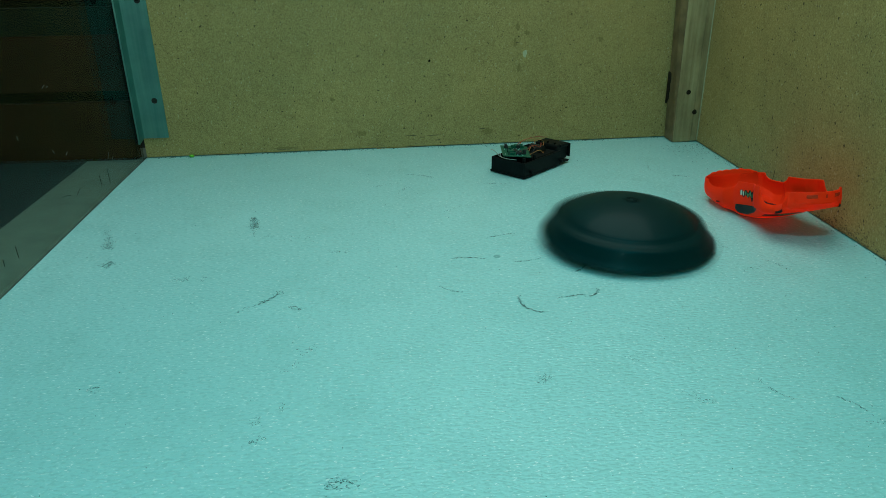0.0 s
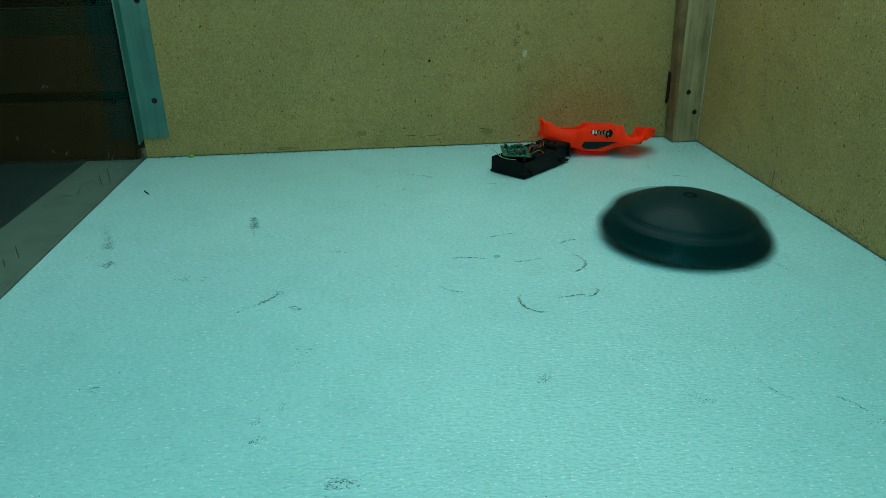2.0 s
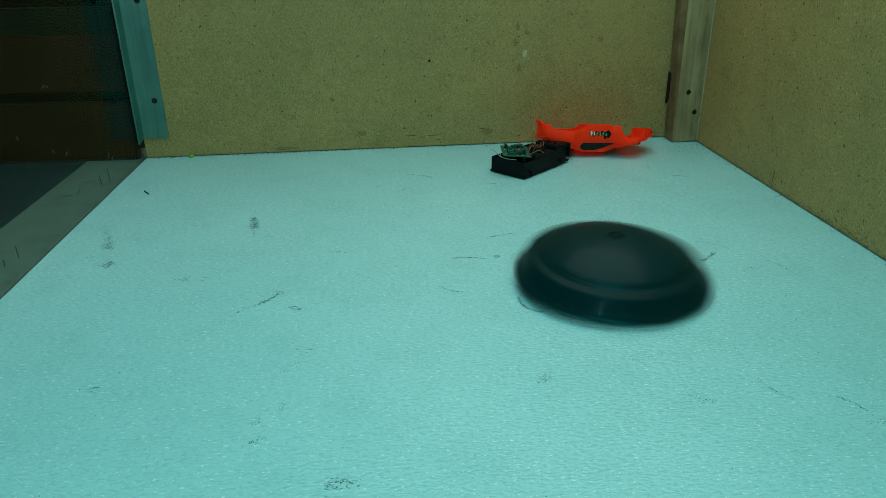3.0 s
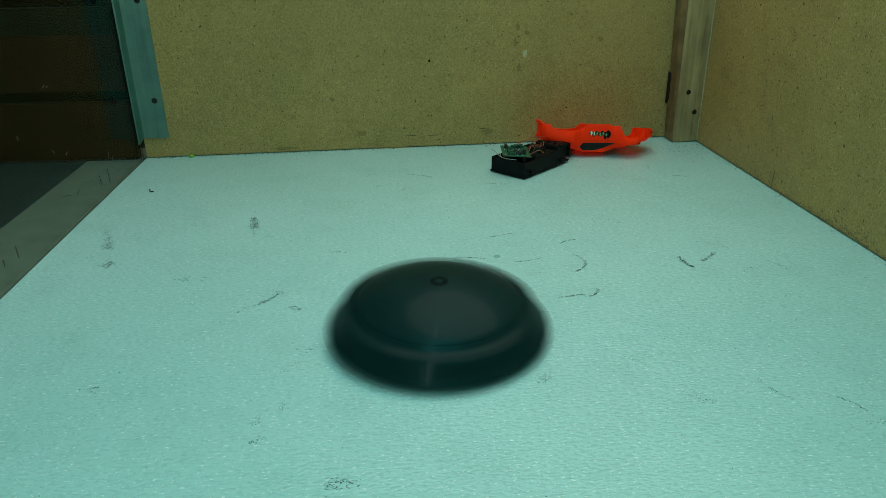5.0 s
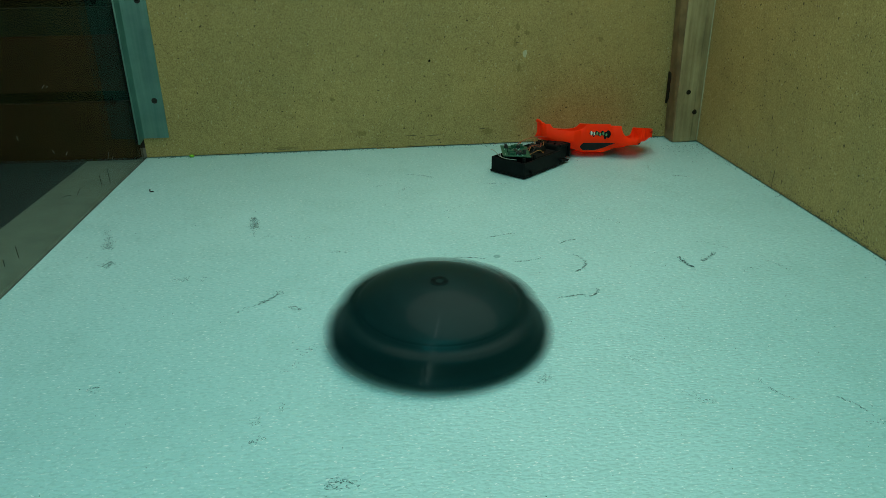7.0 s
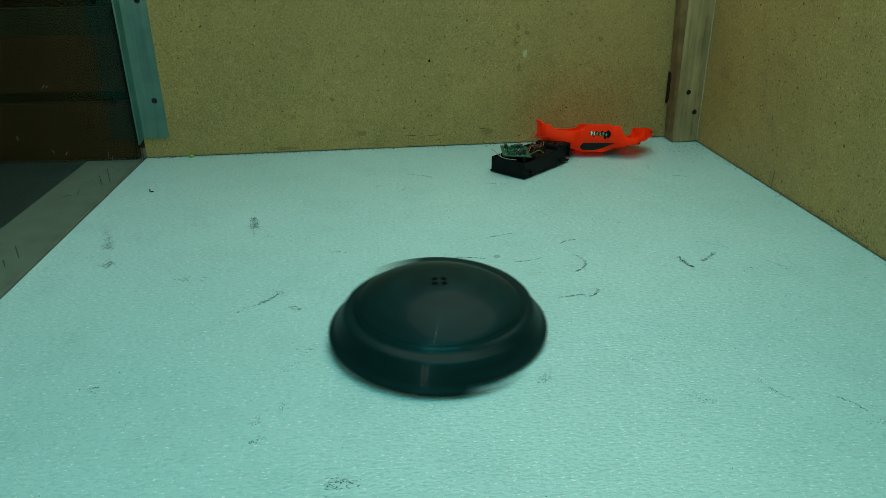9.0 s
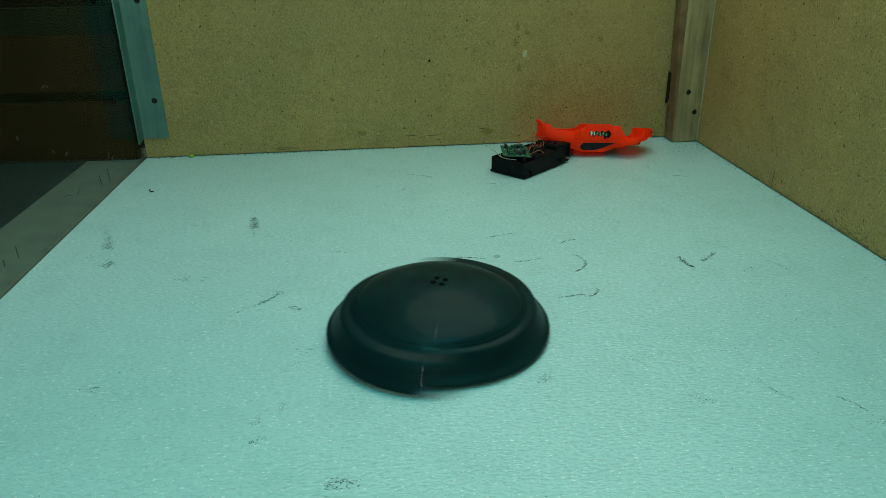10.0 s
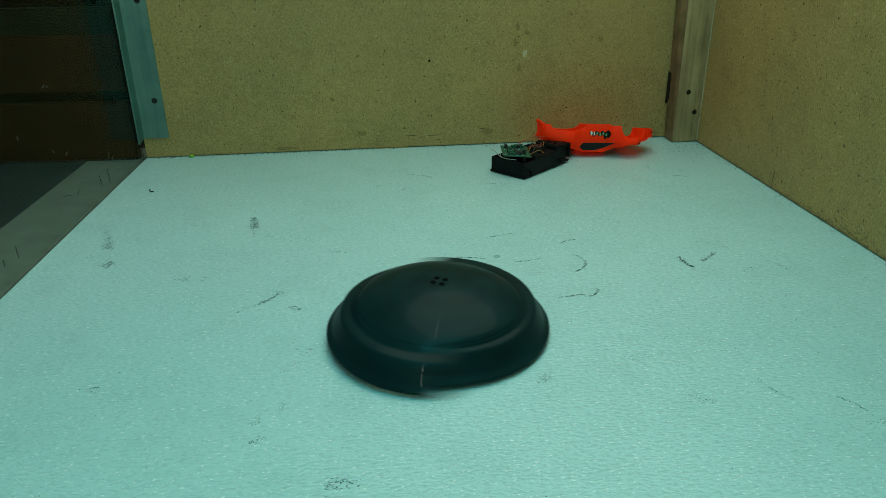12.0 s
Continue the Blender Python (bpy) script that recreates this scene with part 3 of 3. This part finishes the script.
# ---------------------------------------------------------------- the spinner
def build_spinner():
    """A low dome that turns as a whole; its rim widens twice round into a step, the striking tooth."""
    ob = empty("spinner_robot", pose(0.2936, 0.7831, 0))
    bm = bmesh.new()
    profile = [(0.0, 0.0474), (0.010, 0.0472), (0.022, 0.0461), (0.036, 0.0436), (0.050, 0.0400), (0.062, 0.0355), (0.0720, 0.0308),
               (0.0762, 0.0284), (0.0776, 0.0274), (0.0780, 0.0268), (0.0800, 0.0266), (0.0803, 0.0260), (0.0830, 0.0255), (0.0832, 0.0250), (0.0880, 0.0244), (0.0945, 0.0237), (0.0968, 0.0226),
               (0.0982, 0.0200), (0.1010, 0.0150), (0.1046, 0.0082), (0.1066, 0.0050), (0.1094, 0.0038), (0.1106, 0.0022), (0.1104, 0.0004), (0.1080, -0.0002), (0.098, 0.0030)]
    n = 128

    def widen(a):
        u = (a / math.pi) % 1.0
        return 0.878 + 0.122 * min(1.0, (u * 1.28) ** 0.75) if u < 0.985 else 0.878 + 0.122 * (1 - u) / 0.015

    rings = []
    for r, z in profile[1:]:
        ring = []
        for i in range(n):
            a = 2 * math.pi * i / n
            f = min(1.0, max(0.0, (r - 0.074) / 0.020)) * (1 + 0.35 * min(1.0, max(0.0, z / 0.020)))
            k = 1 + (widen(a) - 1) * f
            ring.append(bm.verts.new((r * k * math.cos(a), r * k * math.sin(a), z)))
        rings.append(ring)
    tip = bm.verts.new((0, 0, profile[0][1]))
    for i in range(n):
        j = (i + 1) % n
        bm.faces.new((tip, rings[0][i], rings[0][j]))
        for p, q in zip(rings, rings[1:]):
            bm.faces.new((p[i], q[i], q[j], p[j]))
    shell = part("shell", bm, SHELL, ob, smooth=True)
    bv = bmesh.new()
    disc(0.0095, 0.0008, pose(0, 0, 0.0471), 28, bv, 0.0090)
    part("hub_cap", bv, SHELL, shell)
    for k in range(4):
        a = math.pi / 2 * k + 0.3
        part("hub_hole", disc(0.0027, 0.0008, pose(0.0061 * math.cos(a), 0.0061 * math.sin(a), 0.0475), 14), HOLE, shell, "dark hub hole")
    for k in range(2):
        a = math.pi * k - 0.06
        m = pose(0, 0, 0, 0, 0, math.degrees(a))
        tooth = part("tooth", box((0.0915, -0.011, 0.0050), (0.1010, -0.0015, 0.0180), 0.0020, m=m), BLACK, shell, "black striking tooth on the rim")
    tagged(ob, "black domed full-body spinner robot with a stepped rim", "robot")
    return ob, shell


# ---------------------------------------------------------------- the toy car shell
CAR_LENGTH, CAR_WIDTH, CAR_HEIGHT = 0.200, 0.094, 0.050


def lerp_table(table, u):
    for (a, p), (b, q) in zip(table, table[1:]):
        if u <= b:
            t = (u - a) / (b - a)
            t = t * t * (3 - 2 * t)
            return p + (q - p) * t
    return table[-1][1]


CROWN = ((0.0, 0.0265), (0.04, 0.0310), (0.15, 0.0375), (0.26, 0.0445), (0.42, 0.0500), (0.55, 0.0495), (0.69, 0.0405), (0.80, 0.0355), (0.92, 0.0285), (1.0, 0.0205))
FLANK = ((0.0, 0.0420), (0.05, 0.0460), (0.20, 0.0475), (0.29, 0.0465), (0.37, 0.0392), (0.46, 0.0375), (0.56, 0.0380), (0.65, 0.0455), (0.74, 0.0475),
         (0.83, 0.0460), (0.880, 0.0385), (0.94, 0.0365), (1.0, 0.0300))
CABIN = ((0.0, 0.88), (0.18, 0.82), (0.30, 0.76), (0.38, 0.86), (0.46, 0.88), (0.56, 0.86), (0.64, 0.74), (0.74, 0.76), (0.85, 0.82), (1.0, 0.86))
BELT = ((0.0, 0.0205), (0.10, 0.0270), (0.20, 0.0330), (0.34, 0.031), (0.60, 0.0295), (0.76, 0.0340), (0.84, 0.0330), (0.92, 0.0250), (1.0, 0.019))


def sill(u):
    """The height of the lower edge along the car, with its wheel arches."""
    z = 0.003 if u > 0.3 else 0.0035
    for c, r, h in ((0.245, 0.165, 0.0135), (0.800, 0.110, 0.0235)):
        d = (u - c) / r
        if abs(d) < 1:
            z = max(z, h * (1 - abs(d) ** 3.2) ** 0.6)
    if u > 0.88:
        z = max(z, 0.0070)
    return z


def car_point(u, v):
    """u from tail to nose, v from one lower edge over the roof to the other."""
    side = 1 if v < 0.5 else -1
    w = min(v, 1 - v) * 2
    flank, crown, belt, low = lerp_table(FLANK, u), lerp_table(CROWN, u), lerp_table(BELT, u), sill(u)
    cab = flank * lerp_table(CABIN, u)
    belt = max(belt, low + 0.002)
    if w < 0.34:
        t = w / 0.34
        y, z = flank * (0.955 + 0.045 * math.sin(t * math.pi * 0.8)), low + (belt - low) * t
    elif w < 0.66:
        t = (w - 0.34) / 0.32
        y = flank * (0.955 + 0.045 * math.sin(math.pi * 0.8)) * (1 - t) + cab * t
        z = belt + (crown * 0.955 - belt) * (t ** 0.9)
    else:
        t = (w - 0.66) / 0.34
        y, z = cab * (1 - t), crown * (0.955 + 0.045 * math.sin(t * math.pi / 2))
    x = (u - 0.5) * CAR_LENGTH
    # rounded tail and nose in plan
    if u > 0.86:
        x -= 0.016 * (abs(y) / max(flank, 1e-4)) ** 2.4 * ((u - 0.86) / 0.14)
    if u < 0.12:
        x += 0.007 * (abs(y) / max(flank, 1e-4)) ** 3 * (1 - u / 0.12)
    return Vector((x, side * y, z - CAR_HEIGHT / 2))


def car_zone(u, v):
    """Which piece of the shell a place belongs to."""
    y = abs(car_point(u, v).y)
    w = min(v, 1 - v) * 2
    hand = "left" if v < 0.5 else "right"
    if w > 0.5:
        arc = 1 - (y / 0.0325) ** 2
        if arc > 0 and 0.606 + 0.016 * (1 - arc) < u < 0.690 + 0.060 * arc:
            return "windscreen"
        if u < 0.338 and ((0.338 - u) / 0.232) ** 2 + (y / 0.0325) ** 2.3 < 1:
            return "rear_window"
    t = (w - 0.375) / 0.235
    if 0 < t < 1 and 0.362 + 0.055 * abs(t - 0.55) ** 1.4 < u < 0.655 - 0.165 * t ** 1.3:
        return "side_window_" + hand
    if w > 0.25 and ((u - 0.852 - (0.0415 - y) * 3) / 0.030) ** 2 + ((y - 0.0415) / 0.0032) ** 2 < 1:
        return "headlight_" + hand
    return "body"


def build_car():
    ob = empty("toy_car_shell", pose(0.5, 0.9, 0.03, 180))
    nu, nv = 210, 150
    pts = {(i, j): car_point(i / nu, j / nv) for i in range(nu + 1) for j in range(nv + 1)}
    zones = {}
    for i in range(nu):
        for j in range(nv):
            zones.setdefault(car_zone((i + 0.5) / nu, (j + 0.5) / nv), []).append((i, j))
    for zone, cells in zones.items():
        bm = bmesh.new()
        made = {}
        for i, j in cells:
            ring = []
            for k in ((i, j), (i + 1, j), (i + 1, j + 1), (i, j + 1)):
                if k not in made:
                    made[k] = bm.verts.new(pts[k])
                ring.append(made[k])
            bm.faces.new(ring)
        if zone == "body":
            # closed tail and nose panels under the crown line
            prev = None
            for j in range(nv // 2 + 1):
                pair = (pts[(0, j)], pts[(0, nv - j)])
                if prev and (pair[0] - pair[1]).length > 1e-5:
                    bm.faces.new([bm.verts.new(p) for p in (prev[0], prev[1], pair[1], pair[0])])
                prev = pair
            prev = None
            for j in range(nv // 2 + 1):
                a, b = pts[(nu, j)], pts[(nu, nv - j)]
                row = []
                for k in range(25):
                    p = a.lerp(b, k / 24)
                    p.x = CAR_LENGTH / 2 - 0.016 * (abs(p.y) / 0.030) ** 2.4
                    row.append(bm.verts.new(p))
                if prev:
                    for k in range(24):
                        bm.faces.new((prev[k], prev[k + 1], row[k + 1], row[k]))
                prev = row
            # the scalloped apron that hangs below the tail
            a, b, strip = pts[(0, 0)], pts[(0, nv)], []
            for k in range(49):
                c = k / 24 - 1
                p = a.lerp(b, k / 48) + Vector((-0.0055 * (1 - abs(c) ** 3), 0, 0))
                drop = 0.0058 * (1 - abs(c) ** 3.5) + 0.0013 * abs(math.sin(c * 11)) * (1 - abs(c) ** 6)
                strip.append([bm.verts.new(a.lerp(b, k / 48)), bm.verts.new(p - Vector((0, 0, drop * 0.5))), bm.verts.new(p + Vector((0.002, 0, -drop)))])
            for p, q in zip(strip, strip[1:]):
                for k in range(2):
                    bm.faces.new((p[k], q[k], q[k + 1], p[k + 1]))
            bmesh.ops.remove_doubles(bm, verts=bm.verts, dist=1e-5)
        names = {"body": "body", "windscreen": "windscreen", "rear_window": "rear_window"}
        name = names.get(zone, "side_window" if zone.startswith("side") else "headlight")
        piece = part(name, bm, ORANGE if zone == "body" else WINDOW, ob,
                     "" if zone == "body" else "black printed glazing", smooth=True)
        thick = piece.modifiers.new("wall", "SOLIDIFY")
        thick.thickness, thick.offset = 0.0014, 0.0

    # the flank stickers: loose shapes in black, green and white
    for side in (1, -1):
        bm, bg, bw = bmesh.new(), bmesh.new(), bmesh.new()
        rnd = random.Random(7)

        def blob(b, u, w, du, dw, lift):
            v = w / 2 if side > 0 else 1 - w / 2
            dv = dw / 2
            ring = []
            for k in range(10):
                q = 2 * math.pi * k / 10
                f = rnd.uniform(0.75, 1.15)
                p = car_point(u + du * f * math.cos(q), v + dv * f * math.sin(q))
                ring.append(p + Vector((0, side * lift, 0.0)))
            outer = [b.verts.new(p) for p in ring]
            inner = [b.verts.new(p - Vector((0, side * 0.0006, 0))) for p in ring]
            b.faces.new(outer), b.faces.new(inner)
            for k in range(10):
                j = (k + 1) % 10
                b.faces.new((outer[k], outer[j], inner[j], inner[k]))

        for k in range(7):
            blob(bm, 0.448 + 0.024 * k, 0.165 + (0.03 if k % 2 else 0) + (0.02 if k > 4 else 0), 0.017, 0.050 + (0.035 if k > 4 else 0), 0.0012)
        for k in range(4):
            blob(bg, 0.500 + 0.025 * k, 0.17 + (0.03 if k % 2 else 0), 0.0085, 0.038, 0.0016)
        for u, w, r in ((0.450, 0.17, 0.009), (0.474, 0.175, 0.007)):
            blob(bw, u, w, r, 0.045, 0.0017)
        sticker = part("sticker", bm, BLACK, ob, "black, green and white sticker")
        part("green_ink", bg, STICKER_GREEN, sticker)
        part("white_ink", bw, STICKER_WHITE, sticker)
    bm = bmesh.new()
    for k in range(5):
        u = 0.655
        p = car_point(u, 0.5) + Vector((0, -0.014 + 0.006 * k, 0.0012))
        box((-0.003, -0.0018, -0.0003), (0.003, 0.0018, 0.0003), m=Matrix.Translation(p) @ pose(0, 0, 0, 0, 28, 0), bm=bm)
    part("windscreen_print", bm, STICKER_GREEN, ob, "faint green marks on the windscreen")
    # raised pads, the shade of recessed vents painted on as duller orange
    for y, w in ((-0.0165, 0.0062), (0.0, 0.0016), (0.0165, 0.0062)):
        x = 0.1004 - 0.016 * (abs(y) / 0.030) ** 2.4
        m = pose(x, y, -0.0128, 0, 0, 29 * y / 0.0165)
        part("vent", box((-0.0010, -w, -0.0022), (0.0006, w, 0.0022), 0.0005, m=m), RECESS, ob, "bumper vent, its recess shade painted in duller orange")
    tagged(ob, "fluorescent orange plastic toy car body shell with black windows", "toy car")
    return ob


# ---------------------------------------------------------------- the stripped chassis
def build_chassis():
    turn = 42.0
    ob = empty("toy_car_chassis", pose(0.2155, 1.043, 0.001, 0, 0, turn))
    L, W, H = 0.126, 0.066, 0.025
    bm = bmesh.new()
    box((0, 0, 0.002), (L, W, 0.0045), 0.001, bm=bm)
    part("tray", bm, BLACK, ob)
    for lo, hi in (((0.0, 0, 0.003), (L * 0.80, 0.0025, H)), ((0.0, W - 0.0025, 0.003), (L * 0.8, W, H)),
                   ((0, 0.0027, 0.003), (0.0025, W - 0.0027, H)), ((L * 0.8 - 0.0025, 0.0027, 0.003), (L * 0.8, W - 0.0027, H * 0.9))):
        part("side_wall", box(lo, hi, 0.0008), BLACK, ob)
    part("skirt", box((-0.0015, -0.0015, 0.0005), (L * 0.72, W + 0.0015, 0.0035), 0.001), BLACK, ob)
    part("gearbox", box((L * 0.80, 0.010, 0.003), (L + 0.008, W - 0.012, 0.031), 0.003), BLACK, ob)
    part("gearbox_cover", box((L * 0.86, 0.008, 0.0313), (L + 0.009, W - 0.010, 0.0365), 0.0016, m=pose(0, 0, 0, 0, 3, 0)), BLACK, ob)
    part("end_plate", box((L + 0.0084, 0.006, 0.006), (L + 0.0110, W - 0.008, 0.0290), 0.0008), BLACK, ob)
    for y in (0.016, 0.030, 0.044):
        part("rib", box((L * 0.82, y, 0.0312), (L * 0.855, y + 0.002, 0.0345), 0.0004), BLACK, ob)
    part("battery_box", box((0.040, 0.008, 0.005), (0.098, W - 0.006, 0.0235), 0.002), BLACK, ob)
    part("motor", disc(0.0085, 0.024, pose(0.078, 0.033, 0.0255, 90), 20), SCREW, ob, "dark steel motor can")
    for x, y in ((0.034, 0.006), (0.034, W - 0.008), (0.007, 0.006)):
        part("post", disc(0.0026, 0.022, pose(x, y, 0.020), 10), BLACK, ob)
    for x in (0.016, 0.098):
        part("axle_stub", disc(0.0028, 0.006, pose(x, -0.0028, 0.009, 90), 12), BLACK, ob)
    m = pose(0.023, 0.036, 0.0335, 3, 4, -46)
    bm = box((-0.022, -0.025, -0.0008), (0.022, 0.025, 0.0008), 0.0003)
    board = part("circuit_board", bm, PCB, ob, "green circuit board")
    board.matrix_basis = m
    rnd = random.Random(3)
    for k in range(24):
        x, y = rnd.uniform(-0.016, 0.014), rnd.uniform(-0.019, 0.018)
        s, h = rnd.uniform(0.0012, 0.0042), rnd.uniform(0.0022, 0.0072)
        part("chip", box((x - s, y - s * 0.7, 0.0009), (x + s, y + s * 0.7, h), 0.0003), CHIP if k % 2 else PCB, board)
    for k in range(30):
        x, y = rnd.uniform(-0.018, 0.018), rnd.uniform(-0.021, 0.021)
        part("solder_joint", disc(0.0012, 0.0012, pose(x, y, 0.0014), 7, r2=0.0004), SOLDER, board)
    for k in range(14):
        x, y, h = rnd.uniform(-0.018, 0.017), rnd.uniform(-0.021, 0.020), rnd.uniform(0.003, 0.0065)
        part("pin", box((x - 0.0006, y - 0.0006, 0.0009), (x + 0.0006, y + 0.0006, h), 0.0002), (CHIP, SOLDER, PCB)[k % 3], board)
    part("capacitor", disc(0.0028, 0.007, pose(0.013, -0.013, 0.0045), 14), CHIP, board)
    runs = ((RED_WIRE, ((0.036, 0.030, 0.029), (0.050, 0.022, 0.040), (0.068, 0.020, 0.034), (0.082, 0.028, 0.036))),
            (AMBER_WIRE, ((0.036, 0.018, 0.028), (0.052, 0.010, 0.034), (0.066, 0.012, 0.026), (0.080, 0.022, 0.024), (0.092, 0.030, 0.036))),
            (AMBER_WIRE, ((0.038, 0.040, 0.030), (0.054, 0.046, 0.043), (0.074, 0.040, 0.043), (0.090, 0.030, 0.039))),
            (RED_WIRE, ((0.030, 0.050, 0.030), (0.060, 0.056, 0.036), (0.090, 0.050, 0.041), (0.108, 0.034, 0.040))),
            (WHITE_WIRE, ((0.006, 0.020, 0.0262), (-0.001, 0.034, 0.0272), (0.001, 0.048, 0.0275), (0.010, 0.056, 0.029))),
            (AMBER_WIRE, ((0.040, 0.024, 0.027), (0.058, 0.030, 0.036), (0.072, 0.034, 0.030), (0.086, 0.044, 0.040))),
            (CHIP, ((0.034, 0.012, 0.030), (0.044, 0.012, 0.040), (0.054, 0.018, 0.036), (0.050, 0.030, 0.026))),
            (WHITE_WIRE, ((0.004, 0.052, 0.026), (-0.004, 0.056, 0.036), (-0.010, 0.060, 0.040))))
    for mat, pts in runs:
        part("wire", tube_along(bent(pts), 0.0006), mat, ob, "thin loose wire", smooth=True)
    tagged(ob, "stripped black toy car chassis with bare circuit board and loose wires", "chassis")


def build_bits():
    bm = bmesh.new()
    bmesh.ops.create_icosphere(bm, subdivisions=2, radius=0.0032)
    for v in bm.verts:
        v.co = Vector((v.co.x * 1.5, v.co.y * 0.8, v.co.z * 0.8)) * (1 + 0.25 * noise.noise(v.co * 400))
    ob = part("plastic_crumb", bm, GREEN_BIT)
    ob.matrix_basis = pose(-0.3375, 1.2385, 0.0025)
    tagged(ob, "lime green plastic crumb at the wall's foot", "debris")
    pts = bent(((-0.0032, 0.0014, 0.0010), (0.0, -0.0006, 0.0012), (0.0020, 0.0008, 0.0026), (0.0028, 0.0030, 0.0062)))
    ob = part("plastic_shard", tube_along(pts, 0.0009), BLACK)
    ob.matrix_basis = pose(-0.3573, 1.0422, 0)
    tagged(ob, "small curved black plastic shard on the floor", "debris")
    return ob


spinner, spinner_shell = build_spinner()
car = build_car()
build_chassis()
shard = build_bits()


# ---------------------------------------------------------------- what moves
def spin_turns():
    """Degrees turned at each thirtieth of a second; the shell runs fast and slows down late in the clip."""
    steps = [174.0] * 210 + [174.0 - 134.0 * (k / 60) ** 0.7 for k in range(60)]
    for degrees in (573, 479, 463, 452, 446, 441):
        steps += [degrees / 15] * 15
    turns = [0.0]
    for step in steps:
        turns.append(turns[-1] + step)
    start = 116.5 - turns[270]
    return [start + a for a in turns]


def along(path, t):
    """The place on a smooth line through timed places."""
    k = max(i for i in range(len(path) - 1) if path[i][0] <= t)
    a, b = path[k], path[k + 1]
    before, after = path[max(k - 1, 0)], path[min(k + 2, len(path) - 1)]
    h = b[0] - a[0]
    u = (t - a[0]) / h
    out = []
    for i in (1, 2):
        p = (b[i] - before[i]) / (b[0] - before[0]) * h
        q = (after[i] - a[i]) / (after[0] - a[0]) * h
        out.append((2 * u ** 3 - 3 * u * u + 1) * a[i] + (u ** 3 - 2 * u * u + u) * p + (3 * u * u - 2 * u ** 3) * b[i] + (u ** 3 - u * u) * q)
    return out


def motions():
    path = ((0, 0.2936, 0.7831), (0.1, 0.3124, 0.7809), (0.2, 0.3299, 0.7808), (0.3, 0.344, 0.7791), (0.4, 0.3507, 0.7783), (0.5, 0.3541, 0.7779),
            (0.7, 0.3584, 0.7815), (1.0, 0.3628, 0.7871), (1.2, 0.3748, 0.7919), (1.5, 0.3787, 0.7977), (1.7, 0.3715, 0.7943), (2.0, 0.3707, 0.7924),
            (2.2, 0.3738, 0.7878), (2.4, 0.3673, 0.7824), (2.5, 0.3522, 0.7681), (2.6, 0.335, 0.7527), (2.7, 0.3112, 0.7314), (2.8, 0.2874, 0.713),
            (2.9, 0.264, 0.6955), (3.0, 0.2416, 0.6788), (3.1, 0.217, 0.6602), (3.2, 0.1961, 0.645))
    rest = ((3.5, 0.138, 0.6195), (3.8, 0.094, 0.603), (4.1, 0.064, 0.594), (4.4, 0.049, 0.5908), (4.8, 0.0452, 0.5902), (5.2, 0.0452, 0.5902), (12.01, 0.0452, 0.5902))
    # the robot turns with its shell: half of the turn is the body's, half the shell's upon it
    turns = spin_turns()
    rows, shell_rows = [], []
    for k, turn in enumerate(turns):
        t = k / 30
        x, y = along(path + rest, t)
        f = min(1.0, max(0.0, (t - 2.4) / 1.4))
        rows.append((t, pose(x - 0.0006 * f, y + 0.0021, 0.0090, 2.0 + f, 1.4 - 0.4 * f, 0) @ pose(0, 0, 0, 0, 0, turn / 2)))
        shell_rows.append((t, pose(0, 0, 0, 0, 0, turn / 2)))
    walk(spinner, rows)
    walk(spinner_shell, shell_rows)
    walk(car, [(t, pose(*p)) for t, *p in (
        (0.0, 0.506, 0.838, 0.032, 181, -12.5, -84),
        (0.7, 0.506, 0.838, 0.032, 181, -12.5, -84),
        (0.8, 0.497, 0.851, 0.036, 150, -12, -92),
        (0.9, 0.500, 0.859, 0.070, 152, -18, -86),
        (1.0, 0.486, 0.910, 0.078, 118, -11, -103),
        (1.1, 0.478, 1.020, 0.074, 82, 14, -118),
        (1.2, 0.468, 1.100, 0.043, 86, 22, -138),
        (1.3, 0.396, 1.125, 0.036, 112, 14, -222),
        (1.35, 0.392, 1.165, 0.052, 98, 6, -285),
        (1.4, 0.392, 1.190, 0.050, 82, 0, -340),
        (1.5, 0.381, 1.212, 0.048, 80, -2, -370),
        (1.6, 0.375, 1.210, 0.047, 90, -2, -374),
        (1.7, 0.366, 1.201, 0.043, 112, -3, -384),
        (1.8, 0.370, 1.196, 0.025, 166, -2, -378),
        (1.9, 0.371, 1.196, 0.032, 193, 9, -378),
        (2.0, 0.369, 1.186, 0.0275, 168, 2, -368),
        (2.1, 0.3645, 1.184, 0.0262, 168, 2, -367),
        (12.0, 0.3645, 1.184, 0.0262, 168, 2, -367))])
    walk(shard, [(t, pose(*p)) for t, *p in (
        (0.0, 0.455, 0.880, 0.012, 0, 0, 0), (0.7, 0.455, 0.880, 0.012, 0, 0, 0), (0.9, 0.150, 0.940, 0.10, 40, 30, 60),
        (1.1, -0.180, 1.000, 0.07, 80, 60, 120), (1.25, -0.3573, 1.0422, 0.001, 0, 0, 150), (3.2, -0.3573, 1.0422, 0.001, 0, 0, 150),
        (4.8, -0.3544, 1.0496, 0.001, 0, 0, 225), (12.0, -0.3544, 1.0496, 0.001, 0, 0, 225))])


motions()
